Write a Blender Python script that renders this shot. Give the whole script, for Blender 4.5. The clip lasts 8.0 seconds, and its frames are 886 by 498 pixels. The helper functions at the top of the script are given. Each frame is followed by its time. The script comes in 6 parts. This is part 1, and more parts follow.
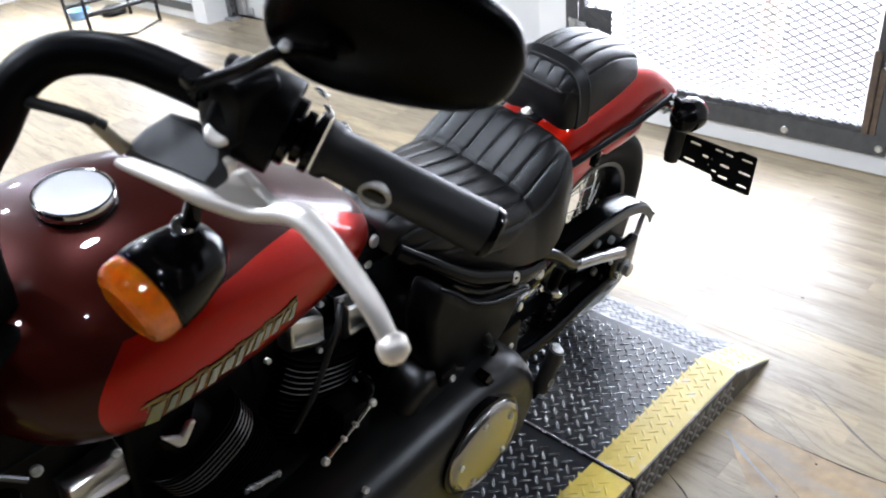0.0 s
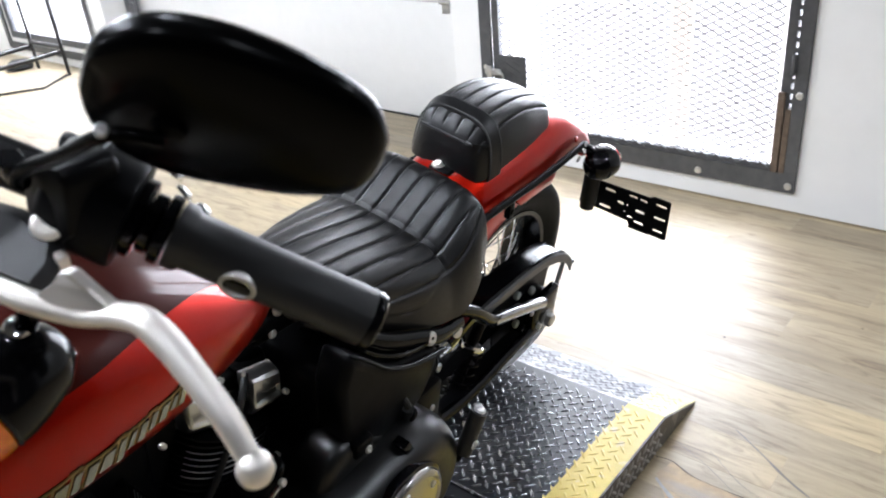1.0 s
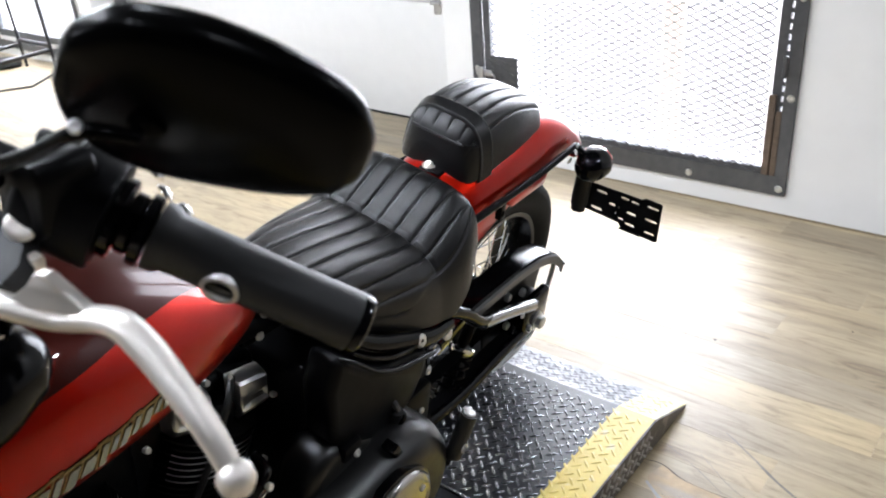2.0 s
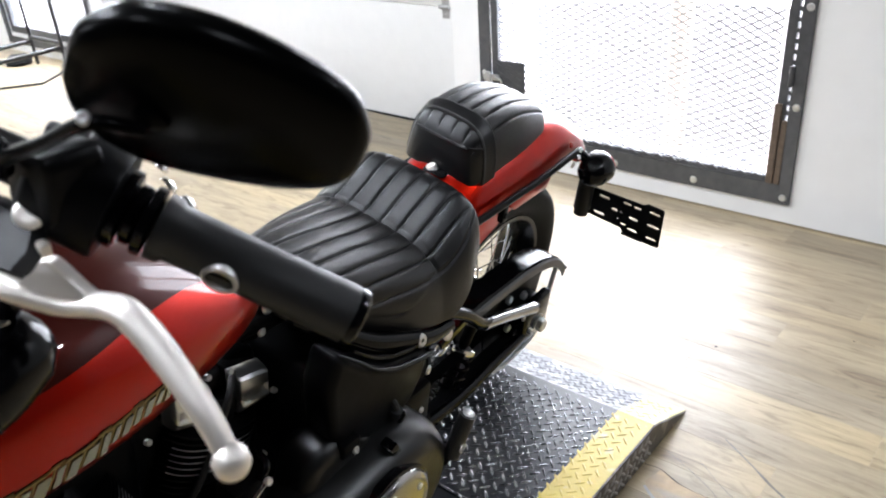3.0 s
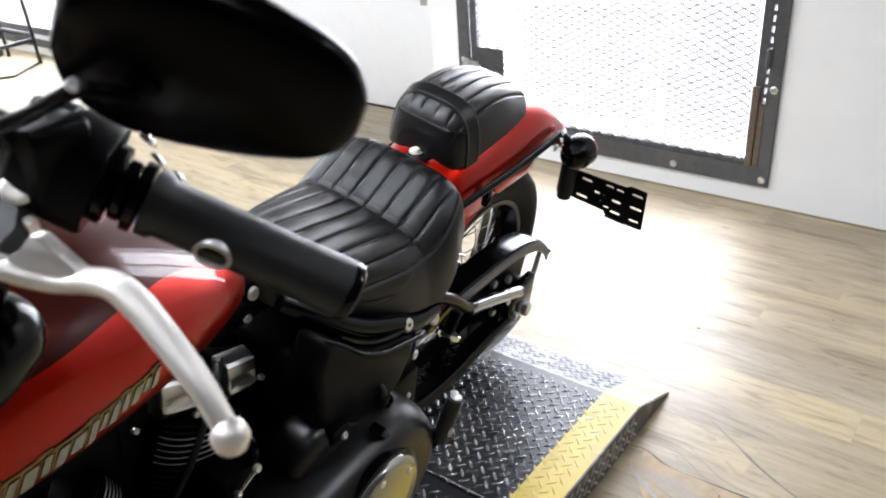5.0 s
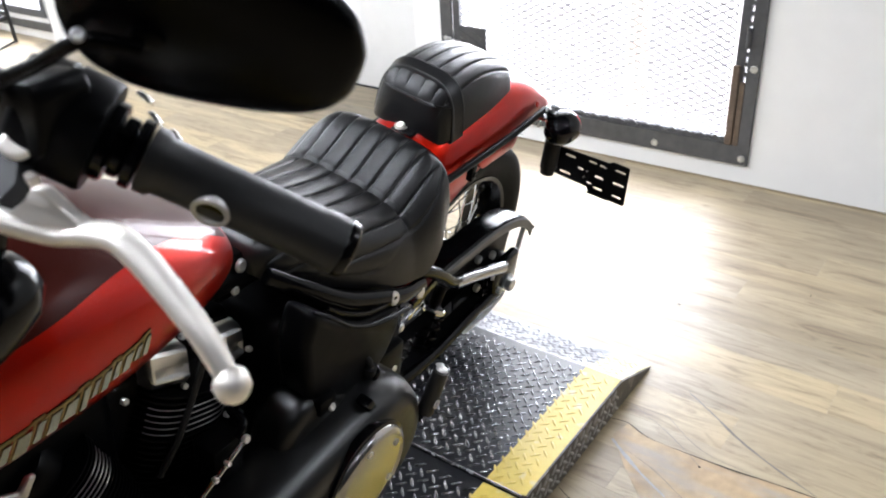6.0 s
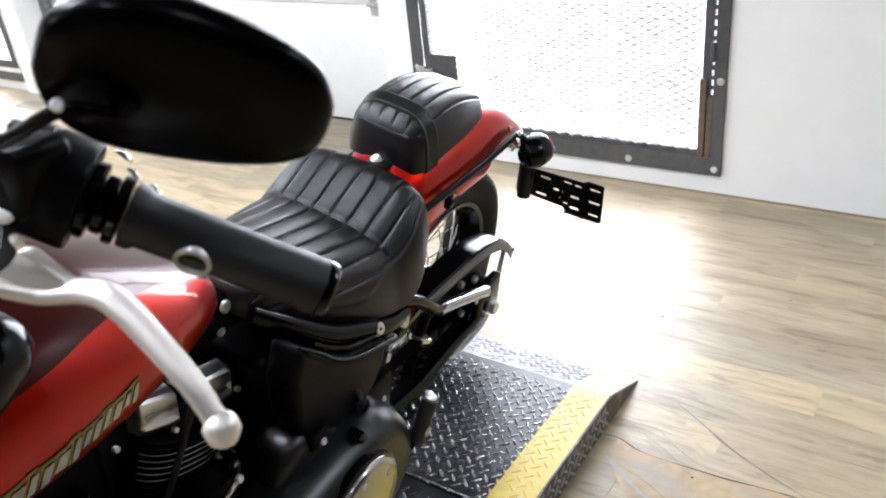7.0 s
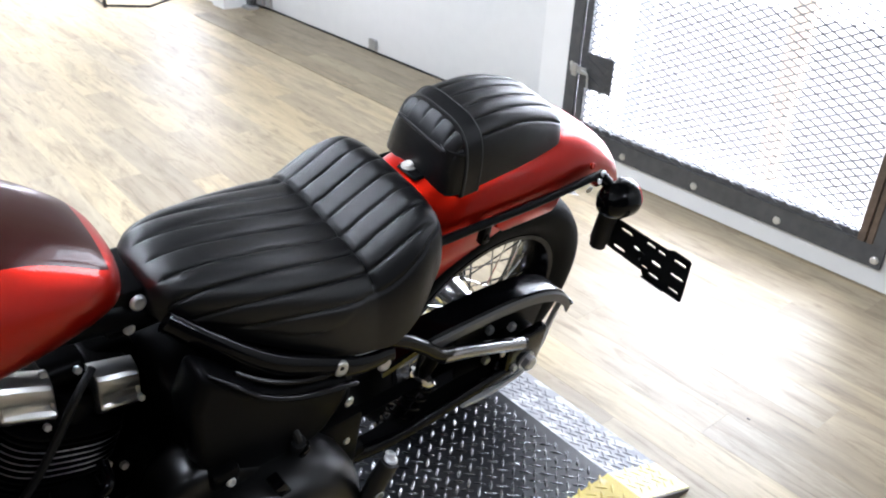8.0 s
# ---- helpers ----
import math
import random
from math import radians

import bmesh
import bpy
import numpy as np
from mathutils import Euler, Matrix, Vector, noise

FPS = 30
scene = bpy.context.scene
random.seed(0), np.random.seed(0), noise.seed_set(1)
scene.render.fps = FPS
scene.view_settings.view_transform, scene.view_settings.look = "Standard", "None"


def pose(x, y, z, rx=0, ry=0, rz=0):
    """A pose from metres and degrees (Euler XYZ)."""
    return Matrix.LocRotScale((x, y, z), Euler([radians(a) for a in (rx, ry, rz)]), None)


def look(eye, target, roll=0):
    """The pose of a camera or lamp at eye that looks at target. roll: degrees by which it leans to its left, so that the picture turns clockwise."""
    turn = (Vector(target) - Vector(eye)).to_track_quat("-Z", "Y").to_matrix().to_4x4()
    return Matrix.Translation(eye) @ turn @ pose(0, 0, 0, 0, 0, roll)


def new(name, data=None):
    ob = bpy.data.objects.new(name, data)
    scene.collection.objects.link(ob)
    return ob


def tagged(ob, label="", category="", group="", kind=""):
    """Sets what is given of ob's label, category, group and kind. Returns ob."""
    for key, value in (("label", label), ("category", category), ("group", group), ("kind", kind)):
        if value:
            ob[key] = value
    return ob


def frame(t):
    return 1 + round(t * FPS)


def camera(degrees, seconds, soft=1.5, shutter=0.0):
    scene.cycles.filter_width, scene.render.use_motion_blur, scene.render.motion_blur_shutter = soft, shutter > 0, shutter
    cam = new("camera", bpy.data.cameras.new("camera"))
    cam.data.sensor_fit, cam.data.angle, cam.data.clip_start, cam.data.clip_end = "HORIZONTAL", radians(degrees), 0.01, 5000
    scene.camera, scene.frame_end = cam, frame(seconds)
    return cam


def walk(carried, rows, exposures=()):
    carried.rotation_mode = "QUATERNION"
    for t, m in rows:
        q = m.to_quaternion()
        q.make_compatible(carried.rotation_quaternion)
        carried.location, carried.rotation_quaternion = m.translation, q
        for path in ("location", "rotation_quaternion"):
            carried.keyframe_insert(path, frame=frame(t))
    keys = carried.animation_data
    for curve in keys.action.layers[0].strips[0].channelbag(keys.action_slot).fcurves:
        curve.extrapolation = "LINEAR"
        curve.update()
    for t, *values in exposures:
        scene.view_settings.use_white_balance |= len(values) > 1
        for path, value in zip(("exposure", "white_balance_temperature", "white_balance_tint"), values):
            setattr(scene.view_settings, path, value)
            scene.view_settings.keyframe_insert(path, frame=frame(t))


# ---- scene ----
cam = camera(57.3, 8.0, soft=2.0)
cam.data.dof.use_dof, cam.data.dof.focus_distance, cam.data.dof.aperture_fstop = True, 1.45, 11.0
PATH = [
    (0, (0.319, 0.206, 1.395), (-0.949, 1.381, 0.389), -5.8),
    (0.2, (0.327, 0.228, 1.391), (-0.909, 1.477, 0.436), -6.2),
    (0.5, (0.319, 0.252, 1.38), (-0.868, 1.534, 0.408), -5.5),
    (1, (0.302, 0.273, 1.389), (-0.869, 1.603, 0.462), -5.3),
    (1.5, (0.29, 0.285, 1.383), (-0.864, 1.629, 0.454), -5.2),
    (3, (0.309, 0.276, 1.385), (-0.858, 1.616, 0.468), -3.9),
    (3.5, (0.302, 0.282, 1.385), (-0.861, 1.615, 0.451), -4.4),
    (4, (0.297, 0.28, 1.38), (-0.857, 1.615, 0.439), -4.4),
    (4.5, (0.299, 0.275, 1.378), (-0.838, 1.63, 0.446), -4.3),
    (6, (0.306, 0.25, 1.366), (-0.769, 1.622, 0.385), -3.6),
    (6.5, (0.3, 0.231, 1.367), (-0.682, 1.67, 0.385), -6.2),
    (6.8, (0.302, 0.216, 1.382), (-0.706, 1.656, 0.429), -6.2),
    (7, (0.319, 0.243, 1.38), (-0.737, 1.663, 0.449), -6.3),
    (7.2, (0.354, 0.296, 1.376), (-0.809, 1.646, 0.469), -4.7),
    (7.4, (0.402, 0.364, 1.397), (-0.867, 1.6, 0.469), -1.5),
    (7.5, (0.419, 0.407, 1.386), (-0.877, 1.63, 0.478), 2.0),
    (7.8, (0.387, 0.522, 1.336), (-0.957, 1.628, 0.352), 2.9),
    (8, (0.312, 0.604, 1.339), (-1.012, 1.747, 0.37), 2.7),
]
walk(cam, [(t, look(eye, target, roll)) for t, eye, target, roll in PATH],
     [(0, 0.36, 5950, 17), (0.5, 0.43, 6050, 17), (1, 0.46, 6150, 17), (3.5, 0.47, 6230, 17), (4.5, 0.50, 6250, 17), (6, 0.60, 6280, 17), (6.5, 0.70, 6300, 17), (7, 0.62, 6220, 17), (7.4, 0.43, 6080, 17), (8, 0.31, 6000, 17)])

# ---- world, light, exposure ----
world = bpy.data.worlds.new("world")
scene.world = world
world.use_nodes = True
wn, wl = world.node_tree.nodes, world.node_tree.links
sky = wn.new("ShaderNodeTexSky")
sky.sky_type, sky.sun_disc = "NISHITA", False
sky.sun_elevation, sky.sun_rotation = radians(38), radians(200)
wl.new(sky.outputs[0], wn["Background"].inputs[0])
wn["Background"].inputs[1].default_value = 0.12
sun = new("sun", bpy.data.lights.new("sun", "SUN"))
sun.data.energy, sun.data.angle, sun.data.color = 1.2, radians(12), (1.0, 0.97, 0.93)
sun.matrix_world = look((0, 0, 8), (2.2, -4.0, 0))


def area_lamp(name, at, to, w, h, power, color=(1, 1, 1), shape="RECTANGLE"):
    ob = new(name, bpy.data.lights.new(name, "AREA"))
    ob.data.shape, ob.data.size, ob.data.size_y, ob.data.energy, ob.data.color = shape, w, h, power, color
    ob.matrix_world = look(at, to)
    return ob


WALL_Y = 3.15          # inner face of the wall with the gate
GARAGE_Y = 3.38        # face of the sectional door
DECK_Z, DECK_X = 0.083, -0.333
CEIL_Z = 2.75

area_lamp("gate_daylight", (-1.19, 3.70, 1.25), (-1.19, 0, 0.69), 1.3, 2.0, 103, (0.87, 0.96, 1.0))
area_lamp("window_daylight", (-5.94, 3.70, 1.25), (-5.94, 0, 0.6), 1.3, 2.0, 150, (0.87, 0.96, 1.0))
LAMPS = [(-3.4, 1.2, 62), (-1.5, -0.3, 46), (-0.1, -0.9, 8), (-2.26, 0.44, 20), (-0.69, 0.77, 14), (1.6, 2.5, 22), (1.08, 0.13, 5), (-3.6, -2.2, 35), (-5.8, 1.4, 48)]
for lx, ly, power in LAMPS:
    area_lamp("ceiling_lamp_light", (lx, ly, CEIL_Z - 0.12), (lx, ly, 0), 0.13, 0.13, power, (0.90, 0.975, 1.0), "DISK")


# ---- materials ----
def material(name, color, rough=0.5, metal=0.0, spec=0.5, coat=0.0, grain=0.0, grain_scale=80.0, bump=0.0, bump_scale=300.0,
             rough_var=0.0, emit=0.0):
    m = bpy.data.materials.new(name)
    m.use_nodes = True
    n, l = m.node_tree.nodes, m.node_tree.links
    b = n["Principled BSDF"]
    b.inputs["Base Color"].default_value = (*color, 1)
    b.inputs["Roughness"].default_value = rough
    b.inputs["Metallic"].default_value = metal
    b.inputs["Specular IOR Level"].default_value = spec
    b.inputs["Coat Weight"].default_value = coat
    b.inputs["Coat Roughness"].default_value = 0.02
    if emit:
        b.inputs["Emission Color"].default_value = (*color, 1)
        b.inputs["Emission Strength"].default_value = emit
    co = n.new("ShaderNodeTexCoord")
    if grain or rough_var:
        fine = n.new("ShaderNodeTexNoise")
        fine.inputs["Scale"].default_value, fine.inputs["Detail"].default_value = grain_scale, 6
        wide = n.new("ShaderNodeTexNoise")
        wide.inputs["Scale"].default_value, wide.inputs["Detail"].default_value = grain_scale / 12, 3
        l.new(co.outputs["Object"], fine.inputs["Vector"])
        l.new(co.outputs["Object"], wide.inputs["Vector"])
        add = n.new("ShaderNodeMath")
        add.operation = "ADD"
        l.new(fine.outputs["Fac"], add.inputs[0])
        l.new(wide.outputs["Fac"], add.inputs[1])
        if grain:
            ramp = n.new("ShaderNodeMapRange")
            ramp.inputs["From Min"].default_value, ramp.inputs["From Max"].default_value = 0.6, 1.4
            ramp.inputs["To Min"].default_value, ramp.inputs["To Max"].default_value = 1 - grain, 1 + grain
            l.new(add.outputs[0], ramp.inputs["Value"])
            mul = n.new("ShaderNodeVectorMath")
            mul.operation = "SCALE"
            mul.inputs[0].default_value = color
            l.new(ramp.outputs[0], mul.inputs["Scale"])
            l.new(mul.outputs[0], b.inputs["Base Color"])
        if rough_var:
            rr = n.new("ShaderNodeMapRange")
            rr.inputs["From Min"].default_value, rr.inputs["From Max"].default_value = 0.6, 1.4
            rr.inputs["To Min"].default_value, rr.inputs["To Max"].default_value = max(rough - rough_var, 0.02), rough + rough_var
            l.new(add.outputs[0], rr.inputs["Value"])
            l.new(rr.outputs[0], b.inputs["Roughness"])
    if bump:
        nb = n.new("ShaderNodeTexNoise")
        nb.inputs["Scale"].default_value, nb.inputs["Detail"].default_value = bump_scale, 4
        l.new(co.outputs["Object"], nb.inputs["Vector"])
        bp = n.new("ShaderNodeBump")
        bp.inputs["Strength"].default_value, bp.inputs["Distance"].default_value = bump, 0.002
        l.new(nb.outputs["Fac"], bp.inputs["Height"])
        l.new(bp.outputs[0], b.inputs["Normal"])
    return m


BLACK = material("black_satin_paint", (0.0022, 0.0022, 0.0026), 0.36, spec=0.08, rough_var=0.08, grain_scale=40)
MIRROR_BLACK = material("mirror_shell_paint", (0.0008, 0.0008, 0.0009), 0.24, spec=0.05, rough_var=0.03, grain_scale=25)
# tone of the strip added for the bright band along the tyre
PALE_BAND = material("pale_band_tone", (0.55, 0.55, 0.55), 0.5, metal=0.0, rough_var=0.1, grain=0.1)
POLISHED = material("polished_cover_metal", (0.80, 0.79, 0.78), 0.30, metal=1.0, rough_var=0.06, grain_scale=30)
DERBY_METAL = material("clutch_cover_metal", (0.42, 0.41, 0.39), 0.20, metal=1.0, rough_var=0.08, grain_scale=18)
TAN_METAL = material("tan_plated_metal", (0.42, 0.36, 0.26), 0.45, metal=0.4, grain=0.2, grain_scale=120)
CAP_CHROME = material("filler_cap_chrome", (0.56, 0.56, 0.57), 0.40, metal=0.55, rough_var=0.05, grain_scale=40)
BADGE = material("badge_chrome", (0.40, 0.43, 0.41), 0.24, metal=1.0, rough_var=0.05)
BLACK_GLOSS = material("black_gloss_paint", (0.0016, 0.0016, 0.002), 0.14, spec=0.20, rough_var=0.015, grain_scale=25)
BLACK_SHELL = material("black_shell_paint", (0.0022, 0.0022, 0.0024), 0.36, spec=0.46, rough_var=0.08, grain_scale=60, bump=0.06, bump_scale=600)
PLASTIC = material("black_plastic", (0.006, 0.006, 0.0065), 0.5, spec=0.3, bump=0.15, bump_scale=900)
RUBBER = material("black_rubber", (0.011, 0.011, 0.0115), 0.48, spec=0.38, bump=0.08, bump_scale=900, grain=0.2)
TYRE = material("tyre_rubber", (0.003, 0.003, 0.003), 0.62, spec=0.06, grain=0.25, grain_scale=120, bump=0.2)
LEATHER = material("black_vinyl", (0.0030, 0.0030, 0.0034), 0.36, spec=0.46, rough_var=0.03, grain_scale=60, bump=0.22, bump_scale=900)
CHROME = material("chrome", (0.78, 0.78, 0.79), 0.10, metal=1.0, rough_var=0.05, grain_scale=30)
ALU = material("cast_aluminium", (0.55, 0.55, 0.55), 0.34, metal=1.0, grain=0.1, rough_var=0.1, bump=0.15)
LEVER = material("polished_aluminium", (0.92, 0.865, 0.80), 0.46, metal=0.75, rough_var=0.08, bump=0.1, bump_scale=500)
STEEL = material("dark_steel", (0.19, 0.19, 0.195), 0.24, metal=0.9, rough_var=0.1, grain=0.2)
CAST_GREY = material("grey_cast_metal", (0.022, 0.022, 0.023), 0.55, spec=0.3, rough_var=0.08)
DARK_CHROME = material("dark_chrome", (0.36, 0.36, 0.37), 0.22, metal=1.0, rough_var=0.05)
GUARD = material("grey_guard", (0.085, 0.085, 0.086), 0.40, spec=0.4, rough_var=0.08)
GOLD = material("gold_enamel", (0.36, 0.24, 0.08), 0.4, metal=0.6)
RED = material("red_paint", (0.41, 0.0085, 0.0014), 0.36, metal=0.78, spec=0.04, coat=0.55, grain=0.06, grain_scale=300)
RIM_GLOSS = material("black_rim_gloss", (0.002, 0.002, 0.002), 0.2, spec=0.07, rough_var=0.02)
RED_LENS = material("red_lens", (0.55, 0.01, 0.02), 0.12, spec=0.6, coat=0.5)
AMBER = material("amber_lens", (1.0, 0.20, 0.001), 0.10, spec=0.6, coat=0.6, grain=0.45, grain_scale=90, bump=0.5, bump_scale=60)
AMBER.node_tree.nodes["Principled BSDF"].inputs["Subsurface Weight"].default_value = 0.7
AMBER.node_tree.nodes["Principled BSDF"].inputs["Subsurface Radius"].default_value = (0.02, 0.008, 0.001)
AMBER.node_tree.nodes["Principled BSDF"].inputs["Subsurface Scale"].default_value = 1.0
THREAD = material("grey_thread", (0.10, 0.10, 0.10), 0.7)
WHITE_BOLT = material("bright_bolt", (0.66, 0.66, 0.65), 0.32, metal=0.85)
WALL = material("white_wall_paint", (0.84, 0.84, 0.83), 0.6, spec=0.3, grain=0.035, grain_scale=9, bump=0.25, bump_scale=90)
# unseen walls: near-black tone chosen to keep glossy blacks from reflecting light
DARKENED_WALL = material("darkened_unseen_wall", (0.05, 0.05, 0.052), 0.7, spec=0.2, grain=0.08, grain_scale=6)
DOOR_WHITE = material("white_door_steel", (0.78, 0.775, 0.76), 0.45, spec=0.4, grain=0.03, grain_scale=14, bump=0.12, bump_scale=60)
GATE_STEEL = material("grey_gate_steel", (0.085, 0.087, 0.092), 0.5, spec=0.5, metal=0.3, grain=0.3, grain_scale=30, bump=0.2)
RUST = material("rusty_angle_steel", (0.12, 0.085, 0.06), 0.65, grain=0.45, grain_scale=45, bump=0.3)
# lighter than the gate steel: glare over the strands is put into the colour
MESH_STEEL = material("glare_paled_mesh_steel", (0.30, 0.305, 0.31), 0.55, spec=0.3, grain=0.2, grain_scale=30)
GALV = material("galvanised_steel", (0.50, 0.50, 0.50), 0.4, metal=0.8, grain=0.15, grain_scale=50)
# orange mixed pale to stand for the daylight bloom round the post
ORANGE = material("glare_paled_orange", (0.95, 0.74, 0.55), 0.6, grain=0.15, grain_scale=20)
OUT_WHITE = material("outer_door_white", (0.75, 0.75, 0.75), 0.5, grain=0.03)
CONCRETE = material("outdoor_concrete", (0.38, 0.377, 0.37), 0.85, grain=0.1, grain_scale=8, bump=0.3)
# unseen ceiling: dark tone stands for a dim room above the tank
CEILING = material("darkened_unseen_ceiling", (0.06, 0.06, 0.062), 0.8, spec=0.2, grain=0.05, grain_scale=4)
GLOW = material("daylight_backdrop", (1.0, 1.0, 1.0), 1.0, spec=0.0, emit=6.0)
BULB = material("lamp_diffuser", (1.0, 0.97, 0.92), 0.6, emit=14.0)
RACK_BLACK = material("black_rack_steel", (0.012, 0.012, 0.013), 0.4, spec=0.4, rough_var=0.1)
BLUE_PLASTIC = material("blue_plastic", (0.22, 0.42, 0.72), 0.45)
JOINT = material("plank_joint", (0.27, 0.215, 0.14), 0.7)
CRACK = material("dark_crack", (0.03, 0.026, 0.022), 0.8)
GLASS = material("pane_glass", (1, 1, 1), 0.02, spec=0.5)
GLASS.node_tree.nodes["Principled BSDF"].inputs["Transmission Weight"].default_value = 1.0


def two_tone():
    """Tank paint: bright red flanks, dark cherry over the top and nose."""
    m = material("two_tone_tank_paint", (0.47, 0.014, 0.004), 0.34, spec=0.04, coat=0.45)
    n, l = m.node_tree.nodes, m.node_tree.links
    b = n["Principled BSDF"]
    co = n.new("ShaderNodeTexCoord")
    sep = n.new("ShaderNodeSeparateXYZ")
    l.new(co.outputs["Object"], sep.inputs[0])

    def math_node(op, a, c):
        q = n.new("ShaderNodeMath")
        q.operation = op
        for k, v in enumerate((a, c)):
            if isinstance(v, (int, float)):
                q.inputs[k].default_value = v
            else:
                l.new(v, q.inputs[k])
        return q.outputs[0]
    y, z = sep.outputs["Y"], sep.outputs["Z"]
    back = math_node("MAXIMUM", math_node("ADD", y, 1.04), 0.0)
    line = math_node("SUBTRACT", 0.921, math_node("MULTIPLY", math_node("MULTIPLY", back, back), 1.57))
    top = math_node("MULTIPLY", math_node("GREATER_THAN", z, line), math_node("LESS_THAN", y, -0.786))
    off = math_node("SUBTRACT", z, 0.850)
    bend = math_node("ADD", -1.246, math_node("MULTIPLY", math_node("MULTIPLY", off, off), 9.0))
    nose = math_node("LESS_THAN", y, bend)
    dark = math_node("MAXIMUM", top, nose)
    mix = n.new("ShaderNodeMix")
    mix.data_type = "RGBA"
    mix.inputs["A"].default_value = (0.40, 0.0080, 0.0012, 1)
    mix.inputs["B"].default_value = (0.032, 0.0042, 0.0024, 1)
    l.new(dark, mix.inputs["Factor"])
    l.new(mix.outputs["Result"], b.inputs["Base Color"])
    flake = n.new("ShaderNodeMapRange")
    flake.inputs["To Min"].default_value, flake.inputs["To Max"].default_value = 0.84, 0.30
    l.new(dark, flake.inputs["Value"])
    l.new(flake.outputs[0], b.inputs["Metallic"])
    gloss = n.new("ShaderNodeMapRange")
    gloss.inputs["To Min"].default_value, gloss.inputs["To Max"].default_value = 0.50, 0.36
    l.new(dark, gloss.inputs["Value"])
    l.new(gloss.outputs[0], b.inputs["Coat Weight"])
    return m


TWO_TONE = two_tone()


def plank_material(name, by_island, tint=1.0):
    """Pale vinyl oak: every plank its own tone, streaked along its length."""
    m = bpy.data.materials.new(name)
    m.use_nodes = True
    n, l = m.node_tree.nodes, m.node_tree.links
    b = n["Principled BSDF"]
    if by_island:
        src = n.new("ShaderNodeNewGeometry").outputs["Random Per Island"]
    else:
        src = n.new("ShaderNodeObjectInfo").outputs["Random"]
    co = n.new("ShaderNodeNewGeometry")
    ramp = n.new("ShaderNodeValToRGB")
    e = ramp.color_ramp.elements
    e[0].position, e[0].color = 0.0, (0.330, 0.262, 0.168, 1)
    e[1].position, e[1].color = 1.0, (0.510, 0.410, 0.252, 1)
    for pos, col in ((0.18, (0.430, 0.345, 0.220, 1)), (0.36, (0.330, 0.268, 0.182, 1)), (0.52, (0.470, 0.372, 0.226, 1)), (0.70, (0.375, 0.308, 0.212, 1)), (0.84, (0.455, 0.352, 0.205, 1))):
        k = e.new(pos)
        k.color = col
    l.new(src, ramp.inputs[0])
    shift = n.new("ShaderNodeVectorMath")
    shift.operation = "SCALE"
    shift.inputs[0].default_value = (7.0, 13.0, 3.0)
    l.new(src, shift.inputs["Scale"])
    add = n.new("ShaderNodeVectorMath")
    l.new(co.outputs["Position"], add.inputs[0])
    l.new(shift.outputs[0], add.inputs[1])

    def stretched(sx, sy, detail, rough, twist):
        mp = n.new("ShaderNodeMapping")
        mp.inputs["Scale"].default_value = (sx, sy, 1.0)
        l.new(add.outputs[0], mp.inputs["Vector"])
        nz = n.new("ShaderNodeTexNoise")
        nz.inputs["Scale"].default_value, nz.inputs["Detail"].default_value = 1.0, detail
        nz.inputs["Roughness"].default_value, nz.inputs["Distortion"].default_value = rough, twist
        l.new(mp.outputs[0], nz.inputs["Vector"])
        return nz

    def ranged(value, f0, f1, t0, t1):
        r = n.new("ShaderNodeMapRange")
        for key, v in (("From Min", f0), ("From Max", f1), ("To Min", t0), ("To Max", t1)):
            r.inputs[key].default_value = v
        l.new(value, r.inputs["Value"])
        return r.outputs[0]

    def blend(base, fac, colour):
        mx = n.new("ShaderNodeMix")
        mx.data_type = "RGBA"
        mx.inputs["B"].default_value = (*colour, 1)
        l.new(base, mx.inputs["A"])
        l.new(fac, mx.inputs["Factor"])
        return mx.outputs["Result"]

    streak = stretched(5.0, 70.0, 8, 0.68, 0.6)
    cloud = stretched(2.0, 12.0, 5, 0.60, 0.9)
    smudge = stretched(3.6, 24.0, 7, 0.70, 1.4)
    fleck = stretched(34.0, 120.0, 3, 0.6, 0.0)
    tone = blend(ramp.outputs[0], ranged(cloud.outputs["Fac"], 0.45, 0.72, 0.0, 0.70), (0.215, 0.172, 0.120))
    tone = blend(tone, ranged(smudge.outputs["Fac"], 0.52, 0.72, 0.0, 0.80), (0.140, 0.098, 0.058))
    tone = blend(tone, ranged(fleck.outputs["Fac"], 0.72, 0.78, 0.0, 0.65), (0.075, 0.055, 0.040))
    mul = n.new("ShaderNodeVectorMath")
    mul.operation = "SCALE"
    l.new(tone, mul.inputs[0])
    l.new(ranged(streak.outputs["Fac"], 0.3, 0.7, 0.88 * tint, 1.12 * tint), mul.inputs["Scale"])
    l.new(mul.outputs[0], b.inputs["Base Color"])
    rr = n.new("ShaderNodeMapRange")
    rr.inputs["To Min"].default_value, rr.inputs["To Max"].default_value = 0.34, 0.54
    l.new(cloud.outputs["Fac"], rr.inputs["Value"])
    l.new(rr.outputs[0], b.inputs["Roughness"])
    b.inputs["Specular IOR Level"].default_value = 0.64
    bp = n.new("ShaderNodeBump")
    bp.inputs["Strength"].default_value, bp.inputs["Distance"].default_value = 0.12, 0.001
    l.new(streak.outputs["Fac"], bp.inputs["Height"])
    l.new(bp.outputs[0], b.inputs["Normal"])
    return m


PLANK = plank_material("vinyl_plank", False)
PLANK_FAR = plank_material("vinyl_plank_joined", True)
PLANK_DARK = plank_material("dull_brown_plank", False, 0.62)


